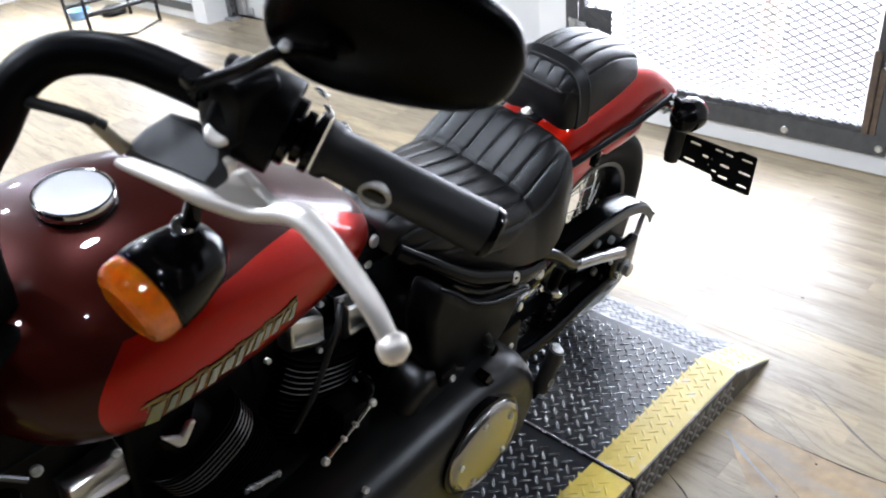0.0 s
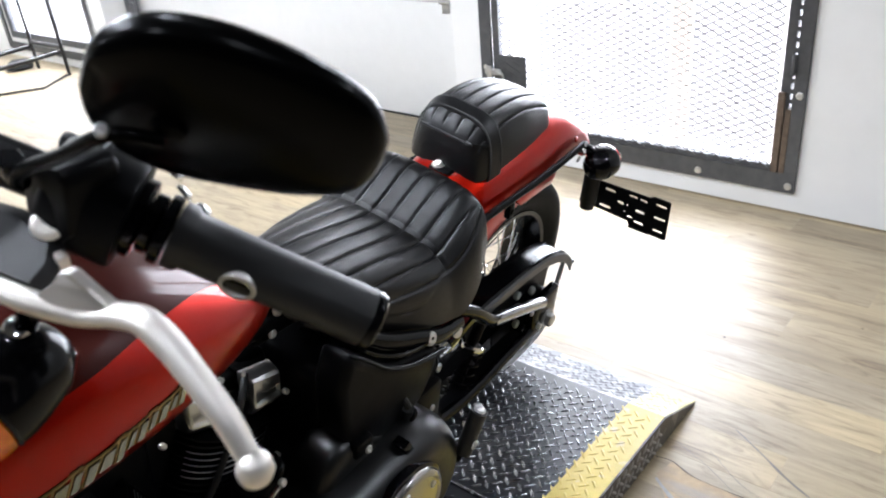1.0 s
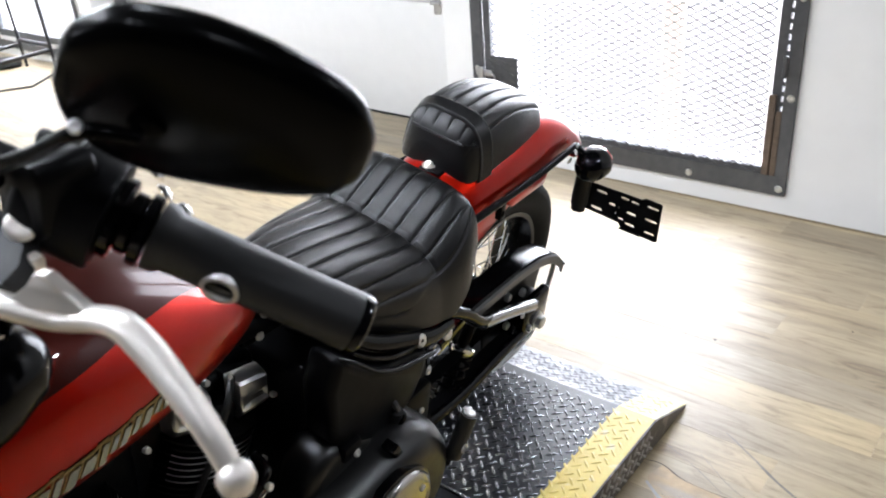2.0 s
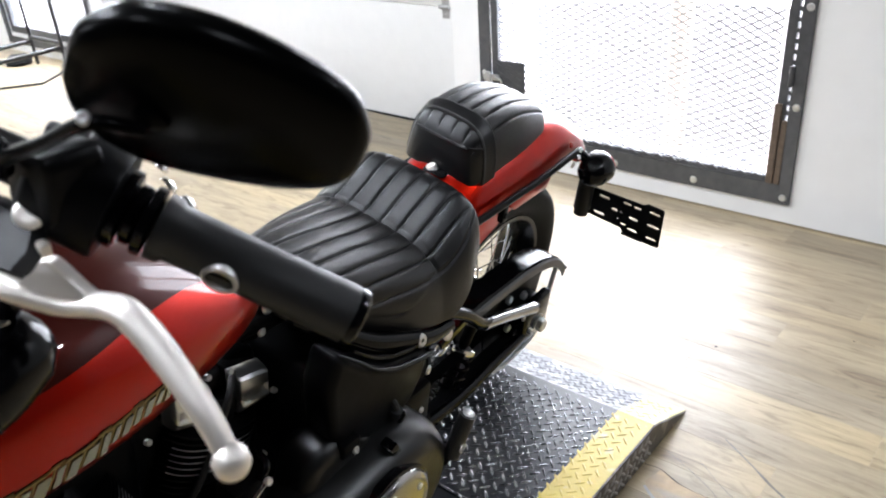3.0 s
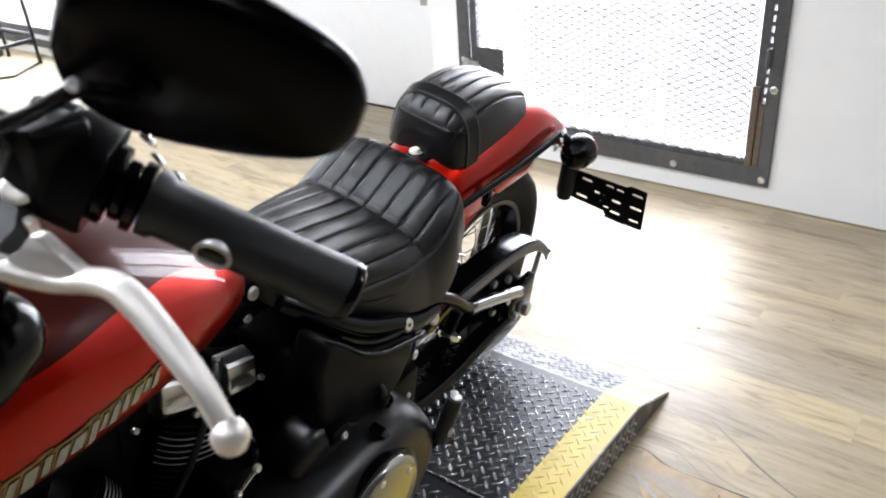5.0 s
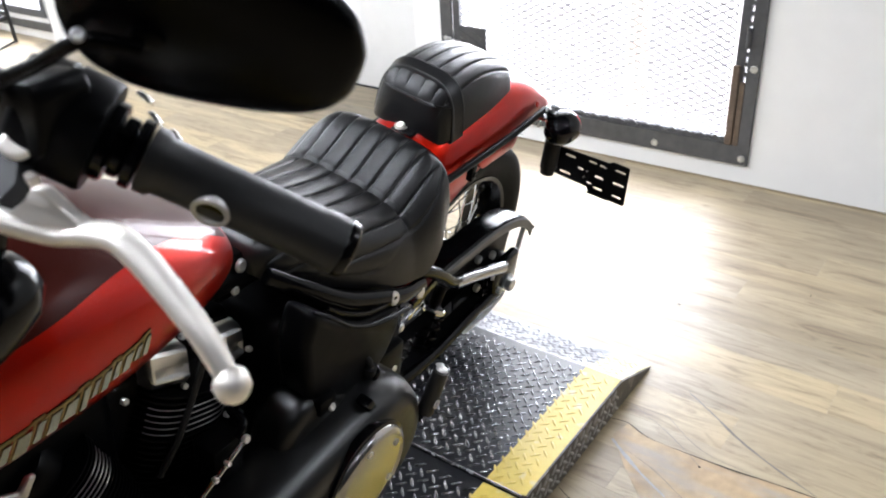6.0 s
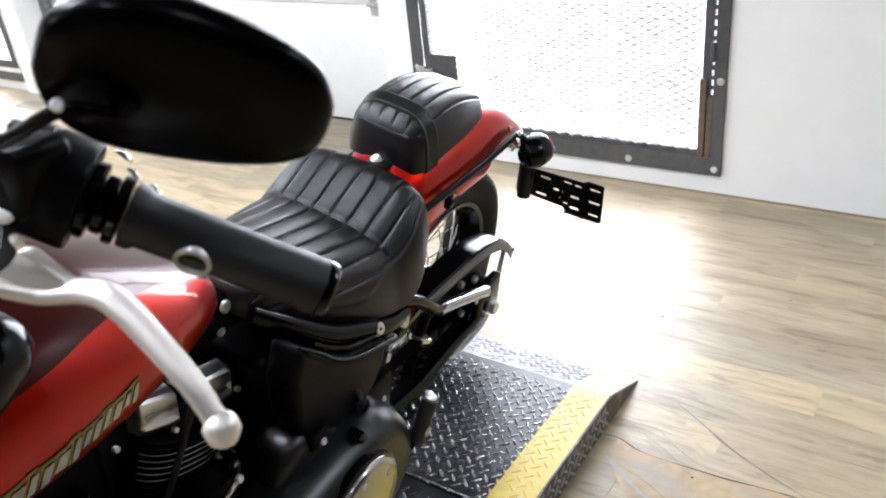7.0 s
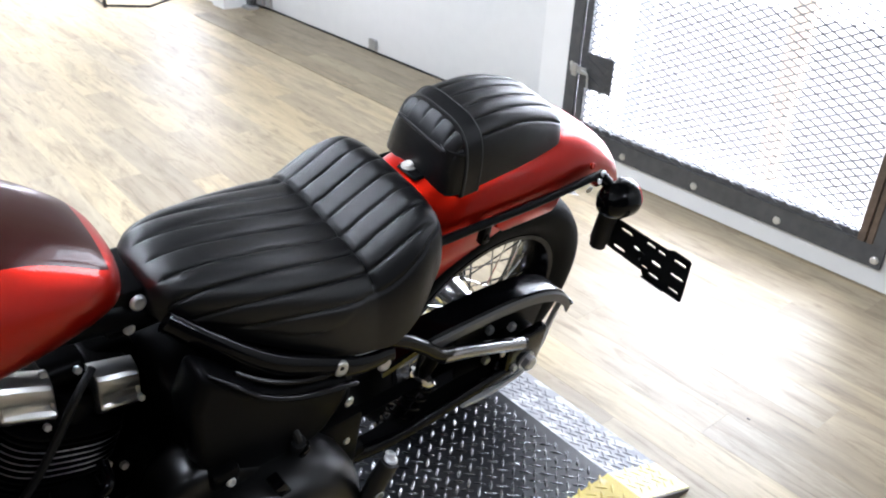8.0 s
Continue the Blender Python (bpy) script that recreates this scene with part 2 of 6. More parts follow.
def worn_paint(name, color, worn, amount, rough):
    """Paint on tread plate, scuffed back to metal in patches."""
    m = material(name, color, rough, spec=0.5, grain=0.12, grain_scale=50, bump=0.15, bump_scale=250)
    n, l = m.node_tree.nodes, m.node_tree.links
    b = n["Principled BSDF"]
    base = b.inputs["Base Color"].links[0].from_socket
    nz = n.new("ShaderNodeTexNoise")
    nz.inputs["Scale"].default_value, nz.inputs["Detail"].default_value = 28.0, 8
    g = n.new("ShaderNodeNewGeometry")
    l.new(g.outputs["Position"], nz.inputs["Vector"])
    th = n.new("ShaderNodeMapRange")
    th.inputs["From Min"].default_value, th.inputs["From Max"].default_value = 1 - amount, 1 - amount + 0.08
    l.new(nz.outputs["Fac"], th.inputs["Value"])
    mix = n.new("ShaderNodeMix")
    mix.data_type = "RGBA"
    mix.inputs["B"].default_value = (*worn, 1)
    l.new(base, mix.inputs["A"])
    l.new(th.outputs[0], mix.inputs["Factor"])
    l.new(mix.outputs["Result"], b.inputs["Base Color"])
    return m


DECK = worn_paint("dark_tread_plate", (0.008, 0.009, 0.012), (0.022, 0.022, 0.027), 0.30, 0.31)
LUG = worn_paint("tread_lug", (0.17, 0.17, 0.178), (0.38, 0.38, 0.38), 0.46, 0.24)
LUG.node_tree.nodes["Principled BSDF"].inputs["Metallic"].default_value = 0.95
YELLOW = worn_paint("yellow_edge_paint", (0.62, 0.465, 0.080), (0.64, 0.54, 0.22), 0.40, 0.36)
for plate_paint in (DECK, LUG):
    plate_paint.node_tree.nodes["Principled BSDF"].inputs["Specular IOR Level"].default_value = 0.5
# ramp versions of plate and yellow: worn, and lightened to hold the gate's glare
RAMP = worn_paint("worn_glare_ramp_plate", (0.17, 0.173, 0.182), (0.34, 0.34, 0.345), 0.48, 0.48)
RAMP.node_tree.nodes["Principled BSDF"].inputs["Metallic"].default_value = 0.5
RAMP_YELLOW = worn_paint("worn_glare_ramp_yellow", (0.66, 0.58, 0.26), (0.70, 0.66, 0.46), 0.48, 0.40)


def peeled():
    """Underlay where the boards have worn through: peach tan, rubbed grey in drawn-out streaks."""
    m = material("bare_tan_underlay", (0.46, 0.325, 0.180), 0.5, grain=0.22, grain_scale=40, bump=0.2, bump_scale=120)
    n, l = m.node_tree.nodes, m.node_tree.links
    b = n["Principled BSDF"]
    base = b.inputs["Base Color"].links[0].from_socket
    g = n.new("ShaderNodeNewGeometry")
    for scale, turn, colour, lo, hi in (((5.0, 22.0, 1.0), 35, (0.34, 0.30, 0.25, 1), 0.44, 0.66), ((7.0, 9.0, 1.0), 10, (0.25, 0.17, 0.09, 1), 0.58, 0.78)):
        mp = n.new("ShaderNodeMapping")
        mp.inputs["Scale"].default_value, mp.inputs["Rotation"].default_value = scale, (0, 0, radians(turn))
        l.new(g.outputs["Position"], mp.inputs["Vector"])
        nz = n.new("ShaderNodeTexNoise")
        nz.inputs["Scale"].default_value, nz.inputs["Detail"].default_value = 1.0, 7
        l.new(mp.outputs[0], nz.inputs["Vector"])
        r = n.new("ShaderNodeMapRange")
        r.inputs["From Min"].default_value, r.inputs["From Max"].default_value, r.inputs["To Max"].default_value = lo, hi, 0.75
        l.new(nz.outputs["Fac"], r.inputs["Value"])
        mix = n.new("ShaderNodeMix")
        mix.data_type = "RGBA"
        mix.inputs["B"].default_value = colour
        l.new(base, mix.inputs["A"])
        l.new(r.outputs[0], mix.inputs["Factor"])
        base = mix.outputs["Result"]
    l.new(base, b.inputs["Base Color"])
    return m


TAN = peeled()
PALE_SCUFF = material("pale_grey_scuff", (0.36, 0.34, 0.31), 0.55, grain=0.25, grain_scale=40)
SCUFF = material("grey_scuff", (0.20, 0.18, 0.15), 0.6, grain=0.3, grain_scale=60)
SKIRT = worn_paint("bare_skirt_plate", (0.065, 0.056, 0.047), (0.20, 0.175, 0.145), 0.46, 0.42)


# ---- mesh builders ----
def smooth(bm, on=True):
    for f in bm.faces:
        f.smooth = on
    return bm


def part(name, bm, mat, parent=None, label="", kind="", sharp=40):
    me = bpy.data.meshes.new(name)
    bmesh.ops.recalc_face_normals(bm, faces=bm.faces)
    for e in bm.edges:
        if len(e.link_faces) == 2 and e.calc_face_angle(0) > radians(sharp):
            e.smooth = False
    bm.to_mesh(me)
    bm.free()
    me.materials.append(mat)
    ob = new(name, me)
    if parent:
        ob.parent = parent
    return tagged(ob, label, "", "", kind)


def merge(*bms):
    out = bms[0]
    for b in bms[1:]:
        me = bpy.data.meshes.new("joined")
        b.to_mesh(me)
        out.from_mesh(me)
        bpy.data.meshes.remove(me)
        b.free()
    return out


def box(x0, x1, y0, y1, z0, z1, bevel=0.0, seg=2, m=None):
    bm = bmesh.new()
    bmesh.ops.create_cube(bm, size=1.0)
    for v in bm.verts:
        v.co = Vector((x0 + (v.co.x + 0.5) * (x1 - x0), y0 + (v.co.y + 0.5) * (y1 - y0), z0 + (v.co.z + 0.5) * (z1 - z0)))
    if bevel:
        bmesh.ops.bevel(bm, geom=list(bm.edges), offset=bevel, segments=seg, affect="EDGES", profile=0.5)
        smooth(bm)
    if m:
        bm.transform(m)
    return bm


def spline(pts, step):
    """Catmull-Rom through the points, step pieces to a span."""
    p = [Vector(q) for q in pts]
    p = [p[0] * 2 - p[1]] + p + [p[-1] * 2 - p[-2]]
    out = []
    for i in range(1, len(p) - 2):
        for k in range(step):
            t = k / step
            out.append(0.5 * (2 * p[i] + (p[i + 1] - p[i - 1]) * t + (2 * p[i - 1] - 5 * p[i] + 4 * p[i + 1] - p[i + 2]) * t * t
                              + (3 * p[i] - p[i - 1] - 3 * p[i + 1] + p[i + 2]) * t ** 3))
    return out + [p[-2]]


def loft(rings, closed=True, cap=True):
    bm = bmesh.new()
    vs = [[bm.verts.new(p) for p in r] for r in rings]
    for a, b in zip(vs, vs[1:]):
        n = len(a)
        for i in range(n if closed else n - 1):
            bm.faces.new((a[i], a[(i + 1) % n], b[(i + 1) % n], b[i]))
    if cap and closed:
        bm.faces.new(vs[0])
        bm.faces.new(list(reversed(vs[-1])))
    return smooth(bm)


def tube(pts, r, n=12, step=6, flat=1.0, up=(0, 0, 1)):
    """A round bar along the points; r is a number or a list of one radius a point."""
    radii = r if isinstance(r, (list, tuple)) else [r] * len(pts)
    path = spline([(*p, ) for p in pts], step) if step > 1 else [Vector(p) for p in pts]
    rr = [radii[min(i // max(step, 1), len(radii) - 1)] + (radii[min(i // step + 1, len(radii) - 1)] - radii[min(i // step, len(radii) - 1)]) * (i % step) / step
          for i in range(len(path))] if step > 1 else radii
    rings, ref = [], Vector(up)
    for i, p in enumerate(path):
        d = (path[min(i + 1, len(path) - 1)] - path[max(i - 1, 0)]).normalized()
        side = d.cross(ref)
        if side.length < 1e-4:
            side = d.cross(Vector((1, 0.1, 0)))
        side.normalize()
        top = side.cross(d).normalized()
        rings.append([p + side * math.cos(a) * rr[i] + top * math.sin(a) * rr[i] * flat for a in (2 * math.pi * k / n for k in range(n))])
    return loft(rings)


def revolve(profile, n=32, m=None):
    """A turned body round z from (radius, height) pairs."""
    rings = [[Vector((r * math.cos(a), r * math.sin(a), h)) for a in (2 * math.pi * k / n for k in range(n))] for r, h in profile]
    bm = loft(rings)
    if m:
        bm.transform(m)
    return bm


def slab(outline, d0, d1, axis="x", bevel=0.0, seg=2):
    """A flat plate: an outline in the two other axes, from d0 to d1 along axis."""
    def at(a, b, d):
        return {"x": (d, a, b), "y": (a, d, b), "z": (a, b, d)}[axis]
    bm = bmesh.new()
    lo = [bm.verts.new(at(a, b, d0)) for a, b in outline]
    hi = [bm.verts.new(at(a, b, d1)) for a, b in outline]
    bm.faces.new(lo)
    bm.faces.new(list(reversed(hi)))
    n = len(lo)
    for i in range(n):
        bm.faces.new((lo[i], lo[(i + 1) % n], hi[(i + 1) % n], hi[i]))
    bmesh.ops.recalc_face_normals(bm, faces=bm.faces)
    if bevel:
        bmesh.ops.bevel(bm, geom=[e for e in bm.edges if e.calc_face_angle(0) > 0.6], offset=bevel, segments=seg, affect="EDGES", profile=0.5)
        smooth(bm)
    return bm


def holed_plate(outline, holes, thick, m):
    """A thin plate with slots cut through it."""
    cu = bpy.data.curves.new("plate_outline", "CURVE")
    cu.dimensions, cu.fill_mode, cu.extrude = "2D", "BOTH", thick / 2
    for ring in (outline, *holes):
        sp = cu.splines.new("POLY")
        sp.points.add(len(ring) - 1)
        for p, (a, b) in zip(sp.points, ring):
            p.co = (a, b, 0, 1)
        sp.use_cyclic_u = True
    ob = bpy.data.objects.new("plate_outline", cu)
    me = bpy.data.meshes.new_from_object(ob)
    bm = bmesh.new()
    bm.from_mesh(me)
    bpy.data.objects.remove(ob)
    bpy.data.curves.remove(cu)
    bpy.data.meshes.remove(me)
    bm.transform(m)
    return bm


def bolt(at, direction, r=0.009, h=0.007, hexed=False):
    m = Matrix.Translation(at) @ Vector(direction).to_track_quat("Z", "Y").to_matrix().to_4x4()
    if hexed:
        return revolve([(r, 0), (r, h * 0.8), (r * 0.86, h)], 6, m)
    return revolve([(r * 1.12, 0), (r * 1.05, h * 0.30), (r * 0.85, h * 0.50), (r * 0.72, h * 0.56), (r * 0.50, h * 0.50), (r * 0.30, h * 0.42)], 14, m)


def empty(name, m, label, category, group=""):
    ob = new(name)
    ob.empty_display_size = 0.1
    ob.matrix_world = m
    return tagged(ob, label, category, group)


def interp(table, y):
    """Row of the table at y, by smooth steps between its rows (first column rising)."""
    if y <= table[0][0]:
        return table[0][1:]
    for a, b in zip(table, table[1:]):
        if y <= b[0]:
            t = (y - a[0]) / (b[0] - a[0])
            return tuple(p + (q - p) * t for p, q in zip(a[1:], b[1:]))
    return table[-1][1:]


def table_spline(table, step):
    """The table's rows with step smooth rows for each span."""
    rows = []
    cols = list(zip(*table))
    n = len(table)
    for i in range(n - 1):
        for k in range(step):
            t = k / step
            row = []
            for c in cols:
                p1, p2 = c[i], c[i + 1]
                p0 = c[i - 1] if i else 2 * p1 - p2
                p3 = c[i + 2] if i + 2 < n else 2 * p2 - p1
                row.append(0.5 * (2 * p1 + (p2 - p0) * t + (2 * p0 - 5 * p1 + 4 * p2 - p3) * t * t + (3 * p1 - p0 - 3 * p2 + p3) * t ** 3))
            rows.append(row)
    return rows + [list(table[-1])]


# ---- the room ----
def structure(name, bm, mat, label):
    return tagged(part(name, bm, mat), label, "", "", "structure")


X0, X1, Y0 = -7.6, 3.2, -6.0
wall_north = merge(
    box(X0, -6.66, WALL_Y, WALL_Y + 0.22, 0, CEIL_Z),
    box(-6.66, -5.22, WALL_Y, WALL_Y + 0.22, 0, 0.085), box(-6.66, -5.22, WALL_Y, WALL_Y + 0.22, 2.25, CEIL_Z),
    box(-5.22, -5.05, WALL_Y - 0.03, WALL_Y + 0.40, 0, CEIL_Z),
    box(-5.05, -2.05, WALL_Y, WALL_Y + 0.22, 2.6, CEIL_Z),
    box(-2.05, -1.85, WALL_Y, WALL_Y + 0.40, 0, CEIL_Z),
    box(-1.85, -0.53, WALL_Y, WALL_Y + 0.22, 0, 0.12), box(-1.85, -0.53, WALL_Y, WALL_Y + 0.22, 2.25, CEIL_Z),
    box(-0.53, X1, WALL_Y, WALL_Y + 0.22, 0, CEIL_Z))
structure("wall_north", wall_north, WALL, "white painted wall with a gate, a sectional door and a window")
structure("wall_west", box(X0 - 0.2, X0, Y0, WALL_Y + 0.22, 0, CEIL_Z), WALL, "white painted side wall")
# unseen east and south walls and low ceiling, darkened to shape the reflections
structure("wall_east", box(X1, X1 + 0.2, Y0, WALL_Y + 0.22, 0, CEIL_Z), DARKENED_WALL, "unseen side wall, darkened to keep reflections black")
structure("wall_south", box(X0 - 0.2, X1 + 0.2, Y0 - 0.2, Y0, 0, CEIL_Z), DARKENED_WALL, "unseen back wall, darkened to keep reflections black")
structure("ceiling", box(X0 - 0.2, X1 + 0.2, Y0 - 0.2, WALL_Y + 0.22, CEIL_Z, CEIL_Z + 0.2), CEILING, "unseen low ceiling, darkened to keep reflections black")
floor = structure("floor", box(X0 - 0.2, X1 + 0.2, Y0 - 0.2, GARAGE_Y + 0.06, -0.12, -0.004), JOINT, "pale oak-look vinyl plank floor with scuffs and glossy sheen")
structure("ground", box(-40, 40, GARAGE_Y + 0.06, 60, -0.14, -0.02), CONCRETE, "bright pale concrete ground outside")
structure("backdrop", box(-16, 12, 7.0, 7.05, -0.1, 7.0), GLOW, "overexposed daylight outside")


def lamp_thing(lx, ly):
    e = empty("ceiling_light", pose(lx, ly, CEIL_Z), "round white ceiling light, switched on", "ceiling light", "ceiling lights")
    part("housing", revolve([(0.085, 0), (0.085, -0.05), (0.068, -0.07)], 28), WALL, e)
    part("diffuser", revolve([(0.067, -0.066), (0.060, -0.085), (0.03, -0.092)], 28), BULB, e)


for lx, ly, power in LAMPS:
    lamp_thing(lx, ly)


# ---- gate in the north wall ----
def wpart(name, bm, mat, parent, label="", kind="", sharp=40):
    """A part whose mesh was built in room coordinates."""
    bm.transform(parent.matrix_world.inverted())
    return part(name, bm, mat, parent, label, kind, sharp)


def diamond_mesh(x0, x1, z0, z1, y, wide, high, strand, deep):
    """Expanded metal: zigzag strands that meet at their corners."""
    verts, faces = [], []
    rows = int((z1 - z0) / (high / 2))
    cols = int((x1 - x0) / (wide / 2))

    def bar(a, b):
        d = Vector((b[0] - a[0], 0, b[1] - a[1])).normalized()
        s = Vector((-d.z, 0, d.x)) * strand / 2
        k = len(verts)
        for p in (a, b):
            for off in (s, -s):
                for dy in (0, deep):
                    verts.append((p[0] + off.x, y + dy, p[1] + off.z))
        faces.extend([(k, k + 4, k + 6, k + 2), (k + 1, k + 3, k + 7, k + 5), (k, k + 1, k + 5, k + 4), (k + 2, k + 6, k + 7, k + 3)])
    for r in range(rows):
        za, zb = z0 + r * high / 2, z0 + (r + 1) * high / 2
        for c in range(cols):
            xa, xb = x0 + c * wide / 2, x0 + (c + 1) * wide / 2
            if (r + c) % 2:
                bar((xa, zb), (xb, za))
            else:
                bar((xa, za), (xb, zb))
    me = bpy.data.meshes.new("diamonds")
    me.from_pydata(verts, [], faces)
    bm = bmesh.new()
    bm.from_mesh(me)
    bpy.data.meshes.remove(me)
    return bm


GX0, GX1, GZ0, GZ1 = -1.888, -0.489, 0.082, 2.30
gate = empty("security_gate", pose(-1.19, WALL_Y, GZ0), "grey steel security gate with expanded metal mesh, closed and padlocked", "gate")
yf, yb = WALL_Y - 0.016, WALL_Y - 0.002
wpart("bottom_bar", box(GX0, GX1, yf, yb, GZ0, 0.160, 0.002, 1), GATE_STEEL, gate)
wpart("top_bar", box(GX0, GX1, yf, yb, GZ1 - 0.07, GZ1, 0.002, 1), GATE_STEEL, gate)
wpart("stile", box(GX0, -1.828, yf - 0.001, yb, GZ0 + 0.072, GZ1 - 0.072, 0.002, 1), GATE_STEEL, gate)
wpart("stile", box(-0.534, GX1, yf - 0.001, yb, GZ0 + 0.072, GZ1 - 0.072, 0.002, 1), GATE_STEEL, gate)
wpart("leaf_frame", merge(box(-1.824, -1.790, yf + 0.006, yb + 0.02, 0.156, 2.22, 0.002, 1), box(-0.578, -0.5445, yf + 0.006, yb + 0.02, 0.156, 2.22, 0.002, 1),
                          box(-1.790, -0.578, yf + 0.006, yb + 0.02, 0.156, 0.180, 0.002, 1), box(-1.790, -0.578, yf + 0.006, yb + 0.02, 2.19, 2.22, 0.002, 1)), GATE_STEEL, gate)
wpart("rusty_angle", box(-0.582, -0.556, yf - 0.008, yf + 0.005, 0.158, 0.46, 0.003, 1), RUST, gate, "brown rusted angle iron")
wpart("rusty_angle", box(-0.553, -0.5325, yf - 0.004, yf + 0.005, 0.158, 0.40, 0.002, 1), RUST, gate, "brown rusted angle iron")
wpart("expanded_mesh", diamond_mesh(-1.795, -0.572, 0.165, 2.21, WALL_Y - 0.004, 0.0560, 0.0285, 0.0053, 0.002), MESH_STEEL, gate, "grey expanded metal mesh, paled for daylight glare", "stuff")
wpart("mesh_edge", diamond_mesh(-1.795, -0.572, 0.1565, 0.2, yf - 0.003, 0.0560, 0.0285, 0.0030, 0.003), GATE_STEEL, gate, "cut edge of the mesh", "stuff")
for zz in range(48):
    wpart("spacer", box(-0.5446, -0.5338, yf + 0.004, yb, 0.42 + zz * 0.036, 0.435 + zz * 0.036), GATE_STEEL, gate)
for bx in (-0.513, -0.856, -1.199, -1.541):
    wpart("bolt", bolt((bx, yf, 0.109), (0, -1, 0), 0.013, 0.008), WHITE_BOLT, gate)
for bz in (0.452, 0.795, 1.138, 1.48):
    wpart("bolt", bolt((-0.509, yf, bz), (0, -1, 0), 0.013, 0.008), WHITE_BOLT, gate)
    wpart("bolt", bolt((-1.862, yf, bz - 0.04), (0, -1, 0), 0.011, 0.007), WHITE_BOLT, gate)
for bz in (0.56, 1.2, 1.85):
    wpart("hinge", tube([(-0.539, yf - 0.006, bz - 0.035), (-0.539, yf - 0.006, bz + 0.035)], 0.009, 10, 1), GATE_STEEL, gate)
wpart("lock_plate", box(-1.790, -1.645, yf - 0.004, yf + 0.003, 0.332, 0.476, 0.002, 1), GATE_STEEL, gate, "dark shield plate round the lock")
wpart("lock_mesh", diamond_mesh(-1.788, -1.650, 0.336, 0.470, yf - 0.008, 0.0612, 0.031, 0.006, 0.004), GATE_STEEL, gate, "mesh over the shield plate", "stuff")
wpart("hasp", merge(box(-1.862, -1.775, yf - 0.014, yf - 0.004, 0.385, 0.412, 0.003, 1), box(-1.846, -1.818, yf - 0.022, yf - 0.012, 0.372, 0.424, 0.004, 2),
                    tube([(-1.800, yf - 0.016, 0.400), (-1.764, yf - 0.018, 0.396), (-1.757, yf - 0.018, 0.37), (-1.757, yf - 0.016, 0.335)], 0.005, 8, 4)), GALV, gate, "galvanised hasp and rod")

# glazed white door outside the gate
outer = empty("outer_door", pose(-1.19, 3.40, 0), "white framed glass door behind the gate", "door")
for nm, bb in (("bottom_rail", (-1.95, -0.50, -0.02, 0.09)), ("stile", (-1.76, -1.69, 0.092, 2.2))):
    wpart(nm, box(bb[0], bb[1], 3.39, 3.42, bb[2], bb[3], 0.004, 1), OUT_WHITE, outer)
post = empty("orange_post", pose(-1.086, 3.47, 0), "orange post standing outside, paled for daylight glare", "post")
wpart("post_tube", tube([(-1.100, 3.47, -0.02), (-1.100, 3.47, 2.6)], 0.046, 18, 1), ORANGE, post)

# ---- sectional garage door ----
garage = empty("garage_door", pose(-3.55, GARAGE_Y, 0), "white sectional garage door, closed", "garage door")
for k in range(5):
    z0, z1 = 0.012 + k * 0.61, 0.008 + (k + 1) * 0.61
    if z0 < 2.7:
        wpart("panel", box(-5.06, -2.0, GARAGE_Y, GARAGE_Y + 0.045, z0, z1, 0.004, 2), DOOR_WHITE, garage)
    if 0 < k < 4:
        for hx in (-2.27, -3.61, -4.90):
            wpart("hinge", merge(box(hx - 0.022, hx + 0.022, GARAGE_Y - 0.005, GARAGE_Y, z0 - 0.055, z0 + 0.055, 0.002, 1), tube([(hx - 0.03, GARAGE_Y - 0.012, z0), (hx + 0.03, GARAGE_Y - 0.012, z0)], 0.009, 10, 1),
                                  bolt((hx, GARAGE_Y - 0.005, z0 + 0.035), (0, -1, 0), 0.006, 0.004), bolt((hx, GARAGE_Y - 0.005, z0 - 0.035), (0, -1, 0), 0.006, 0.004)), GALV, garage)
wpart("bottom_seal", box(-5.06, -2.0, GARAGE_Y - 0.004, GARAGE_Y + 0.04, 0.0, 0.013, 0.004, 1), RUBBER, garage, "black rubber bottom seal")
for hx in (-3.61, -4.86):
    wpart("bottom_bracket", box(hx - 0.035, hx + 0.035, GARAGE_Y - 0.022, GARAGE_Y - 0.002, 0.024, 0.085, 0.003, 1), GALV, garage)
track = empty("door_track", pose(-5.0, WALL_Y, 0), "dark steel door track beside the garage door", "door track")
wpart("rail", merge(box(-5.045, -4.985, 3.29, 3.30, 0.02, 2.4), box(-4.995, -4.985, 3.30, 3.345, 0.02, 2.4)), STEEL, track)
wpart("roller_bracket", merge(box(-4.98, -4.90, 3.335, 3.37, 0.03, 0.30, 0.004, 1), tube([(-4.98, 3.33, 0.2), (-4.86, 3.33, 0.2)], 0.012, 10, 1)), GALV, track)
wpart("base_plate", box(-5.04, -4.93, 3.25, 3.33, 0.0, 0.02, 0.003, 1), GALV, track)

# ---- window with a double dark frame ----
win = empty("window_1", pose(-5.94, WALL_Y, 0.07), "tall window in a double dark grey metal frame", "window")
win["kind"] = "structure"


def frame_ring(x0, x1, z0, z1, t, y0, y1):
    return merge(box(x0, x1, y0, y1, z0, z0 + t), box(x0, x1, y0, y1, z1 - t, z1), box(x0, x0 + t, y0, y1, z0 + t, z1 - t), box(x1 - t, x1, y0, y1, z0 + t, z1 - t))


wpart("outer_frame", frame_ring(-6.69, -5.195, 0.066, 2.28, 0.055, WALL_Y - 0.02, WALL_Y - 0.002), GATE_STEEL, win)
wpart("white_reveal", frame_ring(-6.634, -5.251, 0.122, 2.224, 0.034, WALL_Y - 0.008, WALL_Y + 0.05), OUT_WHITE, win)
